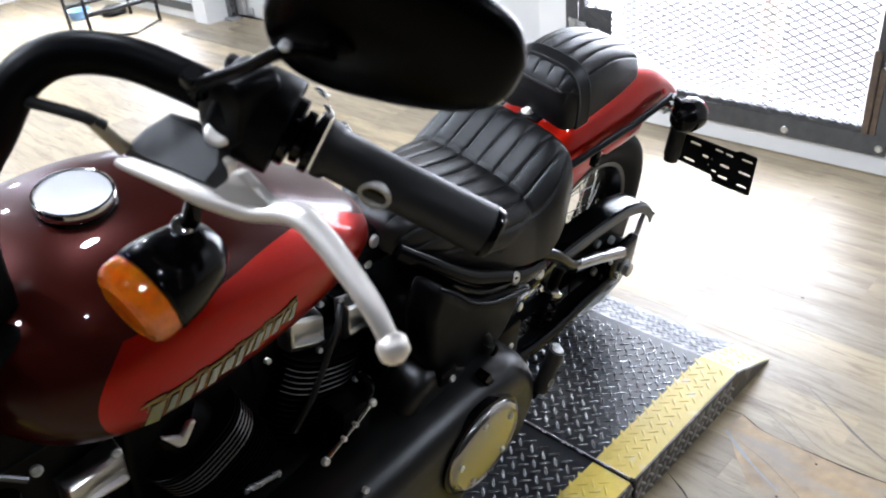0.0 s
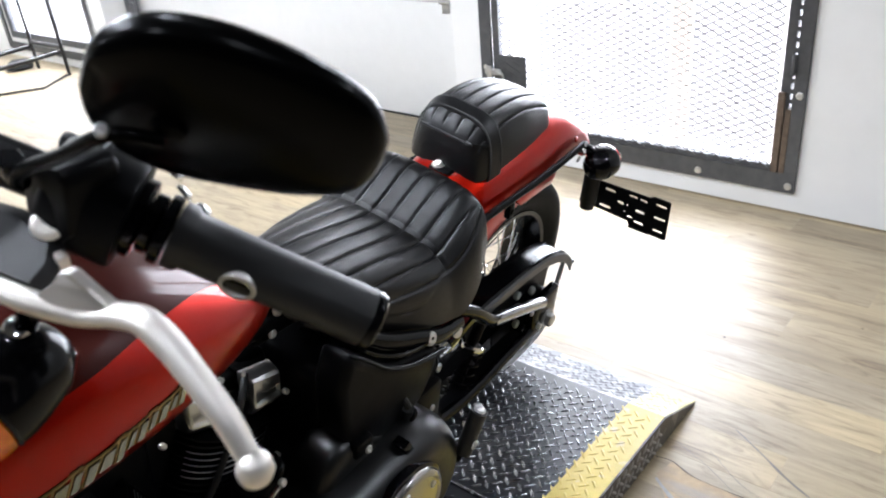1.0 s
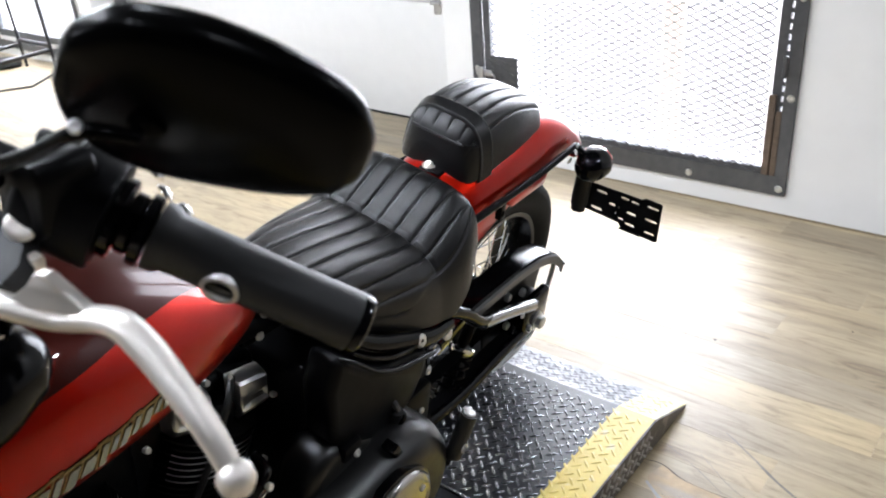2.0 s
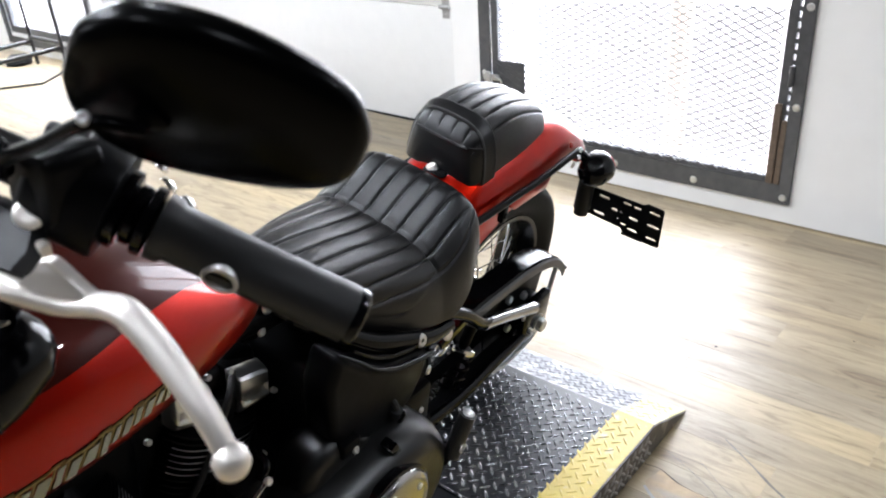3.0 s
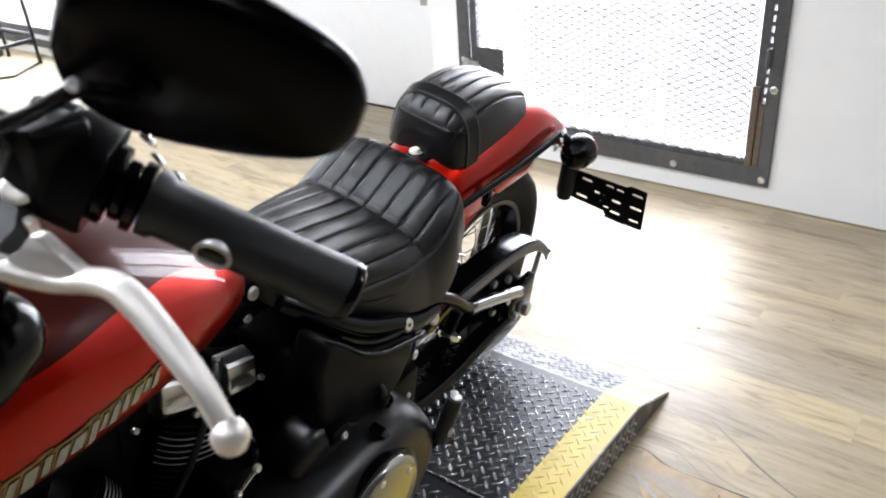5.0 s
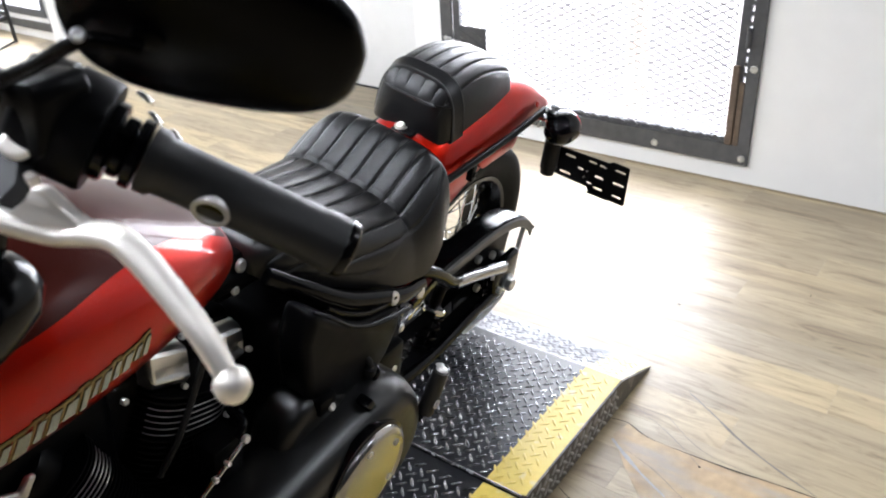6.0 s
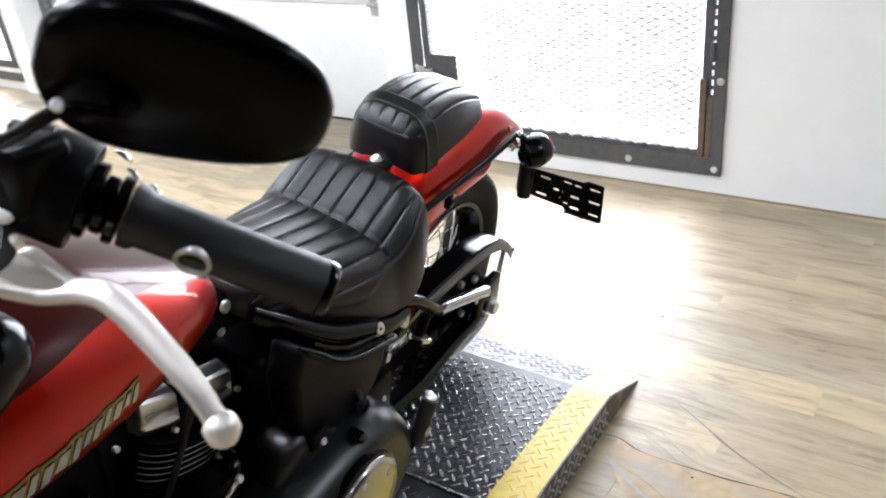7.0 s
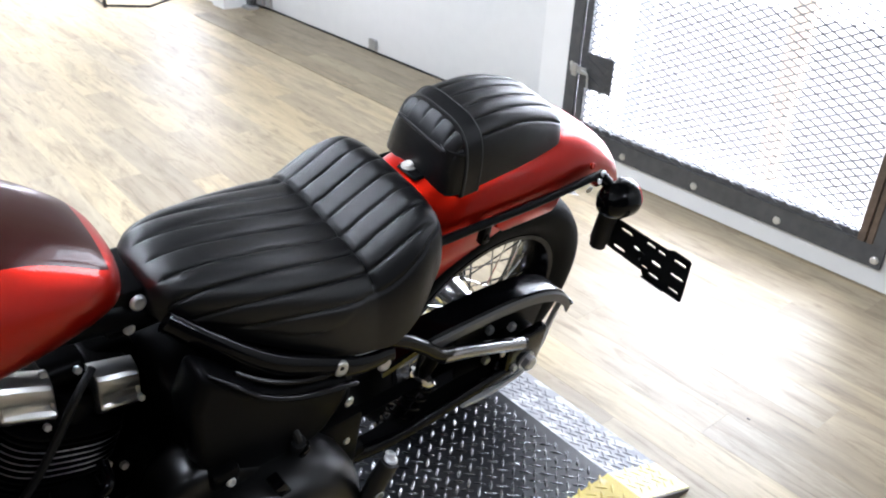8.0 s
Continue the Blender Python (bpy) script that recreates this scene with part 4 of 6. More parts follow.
bmesh.ops.solidify(bm, geom=bm.faces[:], thickness=0.003)
part("inner_fender", smooth(bm), BLACK, bike, "black inner fender")

# seats
SEAT = [  # y, top, half width, lower edge
    (-0.744, 0.742, 0.034, 0.726), (-0.736, 0.756, 0.056, 0.718), (-0.712, 0.768, 0.079, 0.706), (-0.660, 0.766, 0.103, 0.684), (-0.580, 0.750, 0.133, 0.642), (-0.500, 0.732, 0.162, 0.610),
    (-0.445, 0.725, 0.173, 0.598), (-0.410, 0.742, 0.178, 0.600), (-0.375, 0.764, 0.174, 0.628), (-0.347, 0.777, 0.160, 0.668), (-0.325, 0.775, 0.146, 0.698), (-0.309, 0.763, 0.122, 0.714), (-0.300, 0.745, 0.092, 0.722)]
SEAT_X = -0.009


def section(y, zt, w, zb, n, side_in, power):
    """Cross-section of a cushion, evenly spaced points from one side over the top to the other."""
    fine = []
    for k in range(401):
        a = math.pi * k / 400
        c, s = math.cos(a), math.sin(a)
        h = abs(s) ** power
        fine.append((w * math.copysign(abs(c) ** 0.55, c) * (1 - side_in * h), zb + (zt - zb) * h, h))
    run = [0.0]
    for p, q in zip(fine, fine[1:]):
        run.append(run[-1] + math.hypot(q[0] - p[0], q[1] - p[1]))
    out, j = [], 0
    for k in range(n):
        d = run[-1] * k / (n - 1)
        while j < 399 and run[j + 1] < d:
            j += 1
        t = (d - run[j]) / max(run[j + 1] - run[j], 1e-9)
        out.append(tuple(p + (q - p) * min(t, 1.0) for p, q in zip(fine[j], fine[j + 1])))
    return out


def seat_rings(table, step, n, ribs, rib_w, seam=None, rib_from=-9.0, rib_to=9.0, fan=0.0, depth=0.0115, side_in=0.20, power=0.52, edge=0.80, edge_front=0.80, shift=0.0):
    rings = []
    for y, zt, w, zb in table_spline(table, step):
        front = max(0.0, (-0.445 - y) / 0.29) if seam is not None else 0.0
        pts = section(y, zt + 0.004 * min(1.0, front * 2), w, zb, n, side_in * (1 - 0.7 * min(1.0, front * 2)), power + 0.08 * min(1.0, front * 2))
        low = edge + (edge_front - edge) * min(1.0, front * 3)
        reach = 0.5 * sum(math.hypot(b[0] - a[0], b[1] - a[1]) for a, b in zip(pts, pts[1:]))
        lim = ribs / 2 + (2.0 * min(1.0, front * 6) if seam is not None else 0.0)
        ring = []
        for k, (x, z, h) in enumerate(pts):
            a, b = pts[max(k - 1, 0)], pts[min(k + 1, n - 1)]
            nx, nz = b[1] - a[1], a[0] - b[0]
            ln = math.hypot(nx, nz) or 1.0
            q = (reach * (2 * k / (n - 1) - 1) * -1 + shift) * (1.0 + fan * front) / rib_w
            g = 0.0
            if h > low and rib_from < y < rib_to:
                if abs(q) < lim:
                    f = 2 * abs((q + ribs / 2) % 1.0 - 0.5)
                else:
                    f = max(0.0, 1 - 2 * (abs(q) - lim))
                g = depth * (0.5 * math.sqrt(max(0.0, 1 - f * f)) + 0.5 * (1 - f ** 9) - 0.80)
                if abs(q) >= lim:
                    g = min(g, 0.0)
                g *= max(0.0, min(1.0, (h - low) / 0.07, (y - rib_from) / 0.012, (rib_to - y) / 0.020))
            if seam is not None and h > edge - 0.10 and abs(y - seam) < 0.0045:
                g -= 0.007 * (1 - abs(y - seam) / 0.0045) ** 0.6 * min(1.0, (h - edge + 0.10) / 0.12)
            if seam is not None and y > seam - 0.03 and abs(h - edge + 0.08) < 0.035:
                g -= 0.0035 * (1 - abs(h - edge + 0.08) / 0.035) * min(1.0, (y - seam + 0.03) / 0.03)
            ring.append(Vector((x + nx / ln * g + 0.0145 * front, y, z + nz / ln * g)))
        rings.append(ring)
    return rings


def pillow(table, **kw):
    rings = seat_rings(table, **kw)
    bm = bmesh.new()
    vs = [[bm.verts.new(p) for p in r] for r in rings]
    for a, b in zip(vs, vs[1:]):
        for i in range(len(a) - 1):
            bm.faces.new((a[i], a[i + 1], b[i + 1], b[i]))
    bm.faces.new(vs[0])
    bm.faces.new(list(reversed(vs[-1])))
    for i in range(len(vs) - 1):
        bm.faces.new((vs[i][0], vs[i + 1][0], vs[i + 1][-1], vs[i][-1]))
    return smooth(bm)


seat = part("rider_seat", pillow(SEAT, step=20, n=290, ribs=8, rib_w=0.0372, seam=-0.443, rib_to=-0.318, rib_from=-0.728, fan=0.06, depth=0.0066, side_in=0.13, power=0.48, edge=0.80, edge_front=0.22, shift=-0.009), LEATHER, bike, "black ribbed vinyl rider seat", sharp=75)
settle(seat, SEAT_X, 0.68)
for sx in (1, -1):
    part("piping", tube([(sx * 0.042 + 0.014, -0.732, 0.728), (sx * 0.066 + 0.013, -0.712, 0.712), (sx * 0.090 + 0.011, -0.66, 0.690), (sx * 0.120 + 0.007, -0.58, 0.648), (sx * 0.151 + 0.003, -0.50, 0.614), (sx * 0.165, -0.445, 0.602), (sx * 0.171, -0.40, 0.604), (sx * 0.164, -0.366, 0.636), (sx * 0.148, -0.338, 0.676), (sx * 0.122, -0.318, 0.707)], 0.004, 8, 5), LEATHER, seat)
PAD = [(-0.273, 0.800, 0.054, 0.752), (-0.269, 0.821, 0.067, 0.750), (-0.262, 0.837, 0.077, 0.752), (-0.250, 0.851, 0.085, 0.756), (-0.230, 0.861, 0.091, 0.763), (-0.180, 0.868, 0.095, 0.774), (-0.120, 0.867, 0.094, 0.780),
       (-0.060, 0.855, 0.087, 0.783), (-0.020, 0.840, 0.080, 0.785), (0.002, 0.823, 0.065, 0.785), (0.014, 0.807, 0.048, 0.782), (0.020, 0.795, 0.026, 0.780)]
pad = part("pillion_seat", pillow(PAD, step=14, n=200, ribs=5, rib_w=0.0300, rib_from=-0.268, rib_to=0.010, depth=0.0062, side_in=0.12, power=0.56, edge=0.62), LEATHER, bike, "black ribbed vinyl pillion pad", sharp=75)


def over_pad(y, lift_by, w_by=0.003, low=0.0):
    """Points over the pad at y, from one side to the other."""
    zt, w, zb = interp(PAD, y)
    return [Vector((x, y, z)) for x, z, h in section(y, zt + lift_by, w + w_by, zb - 0.006, 41, 0.12, 0.56) if h >= low]


rows = [over_pad(-0.247, -0.002, 0.0), over_pad(-0.245, 0.0050), over_pad(-0.215, 0.0050), over_pad(-0.213, -0.002, 0.0)]
part("strap", loft(rows, False), LEATHER, pad, "stitched vinyl strap across the pad")
for yb in (-0.2175, -0.2425):
    part("strap_stitch", tube([p + Vector((0, 0, 0.0008)) for p in over_pad(yb, 0.0052, 0.0036)], 0.0007, 5, 1), THREAD, pad, "grey stitching")


def round_front(z, out):
    """Level line round the front of the pad at height z."""
    half = []
    for y in (-0.238, -0.246, -0.254, -0.260, -0.265):
        p = min((q for q in over_pad(y, 0.0, out) if q.x > 0), key=lambda q: abs(q.z - z))
        half.append(Vector((p.x, y - out * 0.5, z)))
    half += [Vector((0.055, -0.2700 - out, z)), Vector((0.035, -0.2705 - out, z))]
    return half + [Vector((-p.x, p.y, p.z)) for p in reversed(half)]


part("front_piping", tube(round_front(0.8215, 0.0005), 0.0026, 8, 4), LEATHER, pad, "piping along the front edge")
part("piping_stitch", tube(round_front(0.8255, 0.0012), 0.0007, 5, 4), THREAD, pad, "grey stitching")
settle(pad, -0.007, 0.79)
part("seat_bolt", merge(bolt((-0.012, -0.279, 0.762), (0, -0.35, 1), 0.0080, 0.008), revolve([(0.0125, 0), (0.0125, 0.003), (0.002, 0.003)], 18, Matrix.Translation((-0.012, -0.278, 0.758)))), LEVER, bike, "bright seat bolt")
part("seat_strap_bracket", box(-0.026, 0.022, -0.292, -0.262, 0.752, 0.759, 0.003, 1), BLACK, bike)

# tank
TANK = [  # y, top, half width, widest height, lower edge
    (-1.345, 0.880, 0.020, 0.866, 0.852), (-1.338, 0.900, 0.060, 0.862, 0.832), (-1.318, 0.925, 0.104, 0.852, 0.810), (-1.282, 0.950, 0.143, 0.846, 0.776), (-1.240, 0.969, 0.165, 0.842, 0.763),
    (-1.190, 0.980, 0.175, 0.838, 0.757), (-1.100, 0.981, 0.174, 0.836, 0.754), (-1.000, 0.957, 0.162, 0.830, 0.752), (-0.920, 0.920, 0.143, 0.821, 0.749), (-0.850, 0.879, 0.118, 0.810, 0.745),
    (-0.805, 0.851, 0.095, 0.798, 0.745), (-0.782, 0.832, 0.078, 0.790, 0.748), (-0.768, 0.814, 0.054, 0.782, 0.750), (-0.762, 0.792, 0.026, 0.772, 0.757)]


def tank_point(row, a, out=0.0):
    y, zt, w, zm, zb = row
    c, s = math.cos(a), math.sin(a)
    x = (w + out) * math.copysign(abs(c) ** 0.86, c)
    z = zm + ((zt - zm + out) * abs(s) ** 0.88 if s > 0 else -(zm - zb) * abs(s) ** 0.78)
    return Vector((x, y, z))


def tank_side(y, z, out=0.0):
    """Point of the tank's left flank at y and height z."""
    zt, w, zm, zb = interp(TANK, y)
    s = ((z - zm) / (zt - zm)) ** (1 / 0.88) if z > zm else -((zm - z) / (zm - zb)) ** (1 / 0.78)
    return tank_point((y, zt, w, zm, zb), math.asin(max(-1, min(1, s))), out)


bm = loft([[tank_point(r, 2 * math.pi * k / 72) for k in range(72)] for r in table_spline(TANK, 7)])
tank = part("fuel_tank", bm, TWO_TONE, bike, "teardrop fuel tank, bright red flanks and dark cherry top", sharp=60)
part("tank_seam", tube([Vector((tank_side(y, interp(TANK, y)[3] + 0.010).x * 0.93, y, interp(TANK, y)[3] - 0.001)) for y in (-1.27, -1.18, -1.1, -0.95, -0.85, -0.80)], 0.0035, 8, 5), RED, tank)
CAP = Matrix.Translation((0.0, -1.152, 0.9725)) @ pose(0, 0, 0, 2, 0, 0)
cap = part("filler_cap", revolve([(0.030, 0.012), (0.0385, 0.0125), (0.0385, 0.0215), (0.0375, 0.0228), (0.020, 0.0236), (0.004, 0.0239)], 48, CAP), CAP_CHROME, tank, "satin chrome filler cap")
part("cap_rim", revolve([(0.0385, 0.0120), (0.0415, 0.0125), (0.0427, 0.0150), (0.0427, 0.0200), (0.0412, 0.0238), (0.0392, 0.0248), (0.0380, 0.0238), (0.0372, 0.0130)], 48, CAP), CHROME, cap, "bright rounded cap rim")
part("cap_ring", revolve([(0.0435, -0.012), (0.0425, 0.0105), (0.0405, 0.0135), (0.030, 0.0140)], 48, CAP), BLACK_GLOSS, cap, "black ring under the cap")
# raised badge: plain slanted chrome bars with a gilt edge
widths = [0.020, 0.013, 0.019, 0.012, 0.015, 0.018, 0.012, 0.010, 0.013, 0.011, 0.014, 0.010, 0.012]
yy = -1.208
for k, wd in enumerate(widths):
    t = (yy + 1.208) / 0.21
    zc = 0.827 + 0.012 * t
    hh = 0.0175 * (1 - 0.42 * t) * (1.0 if k % 3 else 1.18)

    def quad(w0, w1, h0, h1, out, thick):
        b2 = bmesh.new()
        lo, hi = [], []
        for a, b in ((w0, -h0), (w1, -h0), (w1 + 0.009, h1), (w0 + 0.009, h1)):
            p = tank_side(yy + a, zc + b)
            lo.append(b2.verts.new(p + Vector((out - 0.003, 0, 0))))
            hi.append(b2.verts.new(p + Vector((out + thick, 0, 0))))
        b2.faces.new(lo)
        b2.faces.new(list(reversed(hi)))
        for i in range(4):
            b2.faces.new((lo[i], lo[(i + 1) % 4], hi[(i + 1) % 4], hi[i]))
        return b2
    cut = 0.92 if k % 2 == 0 else 0.62
    part("badge_edge", quad(-0.0016, wd + 0.0010, hh * cut + 0.0012, hh + 0.0014, 0.0, 0.0014), BLACK_GLOSS, tank, "black badge outline")
    part("badge_gilt", quad(0.0, wd * 0.97, -hh * 0.80, hh * 0.98, 0.0004, 0.0026), GOLD, tank, "gilt upper badge edge")
    part("badge_gilt", quad(-0.0008, 0.0014, hh * cut, hh * 0.76, 0.0004, 0.0026), GOLD, tank, "gilt badge edge")
    part("badge_bar", quad(0.0024, wd * 0.92, hh * cut * 0.95, hh * 0.70, 0.0008, 0.0032), BADGE, tank, "chrome badge bar")
    yy += wd + 0.0028
settle(tank, 0.0, 0.90)
tank.location.z -= 0.005
for yb2, zb2, rb in ((-0.752, 0.737, 0.0098), (-0.715, 0.702, 0.006), (-0.765, 0.700, 0.007)):
    part("tank_bolt", bolt((0.052, yb2, zb2), (1, 0.1, 0.2), rb, 0.008), WHITE_BOLT, bike, "bright tank bolt")
part("frame_spine", merge(tube([(0.03, -0.70, 0.70), (0.03, -0.85, 0.725), (0.02, -1.30, 0.77)], 0.025, 12, 4), tube([(-0.03, -0.70, 0.70), (-0.03, -0.85, 0.725), (-0.02, -1.30, 0.77)], 0.025, 12, 4)), BLACK, bike, "black frame tubes under the tank")
part("tank_mount", box(-0.045, 0.045, -0.79, -0.72, 0.68, 0.752, 0.008, 2), BLACK, bike)

# frame, side cover, battery box
part("seat_rail", tube([(0.085, -0.735, 0.725), (0.115, -0.69, 0.690), (0.140, -0.62, 0.637), (0.152, -0.54, 0.598), (0.157, -0.48, 0.572), (0.150, -0.41, 0.552)], [0.012, 0.013, 0.014, 0.014, 0.013, 0.012], 12, 6, 1.3), BLACK_GLOSS, bike, "black seat rail")
part("rail_plate", slab([(-0.565, 0.595), (-0.54, 0.612), (-0.42, 0.562), (-0.400, 0.545), (-0.412, 0.530), (-0.50, 0.560)], 0.150, 0.158, "x", 0.002, 1), BLACK, bike)
for p in ((0.1637, -0.5163, 0.5915), (0.1600, -0.4283, 0.5492)):
    part("rail_bolt", bolt(p, (1, 0, 0.25), 0.0115, 0.009), WHITE_BOLT, bike, "bright domed bolt")
part("battery_box", box(-0.115, 0.120, -0.740, -0.440, 0.340, 0.640, 0.02, 3), BLACK, bike, "black box under the seat")
COVER = [(-0.728, 0.700), (-0.694, 0.668), (-0.656, 0.632), (-0.605, 0.602), (-0.553, 0.585), (-0.502, 0.568), (-0.494, 0.554), (-0.503, 0.520), (-0.530, 0.480), (-0.570, 0.452), (-0.690, 0.455), (-0.740, 0.540), (-0.748, 0.640)]
cover = part("side_cover", slab(COVER, 0.110, 0.172, "x", 0.016, 4), BLACK, bike, "black moulded side cover")
part("cover_lip", tube([(0.162, -0.722, 0.692), (0.174, -0.694, 0.670), (0.181, -0.656, 0.634), (0.184, -0.605, 0.604), (0.185, -0.553, 0.587), (0.183, -0.506, 0.573), (0.180, -0.497, 0.565)], [0.003, 0.005, 0.006, 0.006, 0.006, 0.006, 0.004], 10, 6, 0.7), BLACK_GLOSS, cover)
part("inner_cover_lip", tube([(0.158, -0.683, 0.672), (0.163, -0.645, 0.640), (0.165, -0.594, 0.609), (0.165, -0.545, 0.592), (0.163, -0.532, 0.594)], [0.003, 0.004, 0.004, 0.004, 0.003], 8, 6), BLACK_GLOSS, cover)
part("cover_bolt", bolt((0.1735, -0.500, 0.5205), (1, 0.2, 0), 0.008, 0.007), WHITE_BOLT, cover, "bright cover bolt")

# engine
part("crankcase", box(-0.125, 0.130, -1.150, -0.700, 0.170, 0.440, 0.04, 4), BLACK, bike, "black engine crankcase")


def cylinder(lean, name, foot_y):
    m = Matrix.Translation((0, foot_y, 0.34)) @ Matrix.Rotation(radians(lean), 4, "X")
    body = part(name, revolve([(0.052, 0.06), (0.054, 0.28), (0.046, 0.29)], 36, m), BLACK, bike, "black finned cylinder")
    for k in range(17):
        h = 0.085 + k * 0.0102
        r = 0.070
        rim = []
        for j in range(40):
            a = 2 * math.pi * j / 40
            c, s = math.cos(a), math.sin(a)
            rim.append((math.copysign(abs(c) ** 0.7, c) * r * 1.05, math.copysign(abs(s) ** 0.7, s) * r * 1.20))
        f = slab(rim, h, h + 0.0030, "z")
        f.transform(m)
        part("cooling_fin", f, BLACK, body)
        if k in (10, 11, 12, 13, 14):
            edge = [m @ Vector((x * 1.004, y * 1.004, h + 0.0026)) for x, y in rim if x > 0.034]
            edge.sort(key=lambda p: p.y)
            part("fin_edge", tube(edge, 0.0009, 5, 1), ALU, body, "bare machined fin edge")
    return body


cylinder(-21, "rear_cylinder", -0.935)
cylinder(23, "front_cylinder", -0.992)
def rocker(y0, top0, low0, y1, top1, low1):
    """Polished rocker cover: a sloping top, a long groove, a ridge under it and a bevelled foot."""
    shape = [(0.100, 1.03), (0.112, 0.98), (0.1165, 0.92), (0.1175, 0.66), (0.1165, 0.61), (0.1105, 0.55), (0.1090, 0.44), (0.1125, 0.36), (0.1185, 0.31), (0.1195, 0.27), (0.1175, 0.23), (0.1080, 0.02), (0.098, 0.0)]
    rings = []
    for t, back in ((0.0, 0.012), (0.015, 0.005), (0.05, 0.0012), (0.10, 0.0), (0.5, 0.0), (0.90, 0.0), (0.95, 0.0012), (0.985, 0.005), (1.0, 0.012)):
        y, zt, zb = y0 + (y1 - y0) * t, top0 + (top1 - top0) * t, low0 + (low1 - low0) * t
        groove = 1.0 if 0.12 < t < 0.95 else 0.0
        rings.append([Vector((0.028, y, zt))] + [Vector(((x if groove or h > 0.62 or h < 0.33 else 0.117) - back - 0.057, y, zb + (zt - zb) * h)) for x, h in shape] + [Vector((0.028, y, zb))])
    bm = loft(rings)
    bmesh.ops.recalc_face_normals(bm, faces=bm.faces)
    return smooth(bm)


for ends in ((-0.926, 0.690, 0.620, -0.860, 0.660, 0.590), (-0.814, 0.645, 0.568, -0.757, 0.630, 0.562), (-1.271, 0.640, 0.588, -1.193, 0.650, 0.578)):
    y0, top0, low0, y1, top1, low1 = ends
    part("rocker_box", slab([(y0 + 0.002, top0 - 0.002), (y1 - 0.002, top1 - 0.002), (y1 - 0.002, low1 + 0.002), (y0 + 0.002, low0 + 0.002)], -0.030, 0.040, "x", 0.007, 3), BLACK, bike, "black rocker box")
    part("rocker_cover", rocker(*ends), POLISHED, bike, "polished aluminium rocker cover", sharp=25)
for p in ((0.060, -0.872, 0.690), (0.060, -0.834, 0.675), (0.060, -0.972, 0.646), (0.075, -0.767, 0.601), (0.060, -0.877, 0.600), (0.075, -0.817, 0.502), (0.095, -0.880, 0.442)):
    part("head_bolt", bolt(p, (1, 0, 0.5), 0.005, 0.008, True), WHITE_BOLT, bike, "bright head bolt")
part("spark_lead", tube([(0.040, -0.81, 0.645), (0.068, -0.842, 0.637), (0.072, -0.868, 0.590), (0.076, -0.905, 0.530), (0.075, -0.945, 0.480)], 0.0056, 8, 6), RUBBER, bike, "black spark plug lead")
part("chrome_rod", tube([(0.160, -1.0963, 0.565), (0.160, -1.0386, 0.5486)], 0.005, 10, 1), STEEL, bike, "dark steel rod beside the engine")
part("engine_cover", box(-0.14, 0.030, -1.37, -1.205, 0.48, 0.745, 0.03, 4), BLACK, bike, "black front of the engine")
part("air_cleaner", revolve([(0.02, 0), (0.10, 0.01), (0.115, 0.03), (0.115, 0.10)], 36, Matrix.Translation((-0.24, -0.98, 0.62)) @ TURN_X), BLACK, bike, "black round air cleaner")
part("head_cover", merge(box(-0.16, -0.02, -1.33, -0.96, 0.45, 0.765, 0.02, 3), box(-0.10, 0.030, -1.19, -0.965, 0.45, 0.700, 0.02, 3)), BLACK, bike)
part("engine_filler", box(-0.12, 0.020, -1.28, -0.74, 0.36, 0.640, 0.02, 3), BLACK, bike, "black engine core between the cylinders")
part("steering_neck", box(-0.05, 0.05, -1.40, -1.24, 0.70, 0.92, 0.03, 4), BLACK, bike, "black steering neck")
part("horn_bracket", slab([(-1.186, 0.745), (-1.168, 0.712), (-1.158, 0.710), (-1.140, 0.738), (-1.150, 0.742), (-1.162, 0.728)], 0.145, 0.153, "x", 0.002, 1), ALU, bike, "polished tank bracket")
for p in ((0.125, -1.307, 0.780), (0.128, -1.228, 0.738)):
    part("frame_bolt", bolt(p, (0.8, -0.3, 0.6), 0.006, 0.006), WHITE_BOLT, bike, "bright frame bolt")
part("choke_rod", tube([(0.110, -1.350, 0.800), (0.128, -1.318, 0.778)], 0.004, 8, 1), STEEL, bike, "thin steel rod")
part("front_tube", merge(tube([(0.10, -1.34, 0.74), (0.13, -1.36, 0.50), (0.12, -1.30, 0.20)], 0.017, 12, 4), tube([(-0.10, -1.34, 0.74), (-0.13, -1.36, 0.50), (-0.12, -1.30, 0.20)], 0.017, 12, 4)), BLACK, bike, "black frame down tubes")

# primary case with its round cover
PRIM = []
for k in range(17):
    a = radians(-90 + 180 * k / 16)
    PRIM.append((-0.625 + math.cos(a) * 0.150, 0.335 + math.sin(a) * 0.140))
for k in range(17):
    a = radians(90 + 180 * k / 16)
    PRIM.append((-1.12 + math.cos(a) * 0.12, 0.315 + math.sin(a) * 0.125))
case = slab(PRIM, 0.140, 0.240, "x", 0.045, 7)
for v in case.verts:
    v.co.x = 0.240 - (0.240 - v.co.x) * 1.55
primary = part("primary_case", case, BLACK_SHELL, bike, "black primary drive case", sharp=60)
DERBY = Matrix.Translation((0.2405, -0.672, 0.352)) @ TURN_X
derby = part("derby_cover", revolve([(0.094, -0.004), (0.094, 0.010), (0.090, 0.016), (0.083, 0.019), (0.080, 0.016), (0.02, 0.018)], 56, DERBY), DERBY_METAL, primary, "round polished clutch cover")
part("derby_rim", revolve([(0.100, -0.010), (0.100, 0.006), (0.0945, 0.008)], 56, DERBY), BLACK_GLOSS, primary)
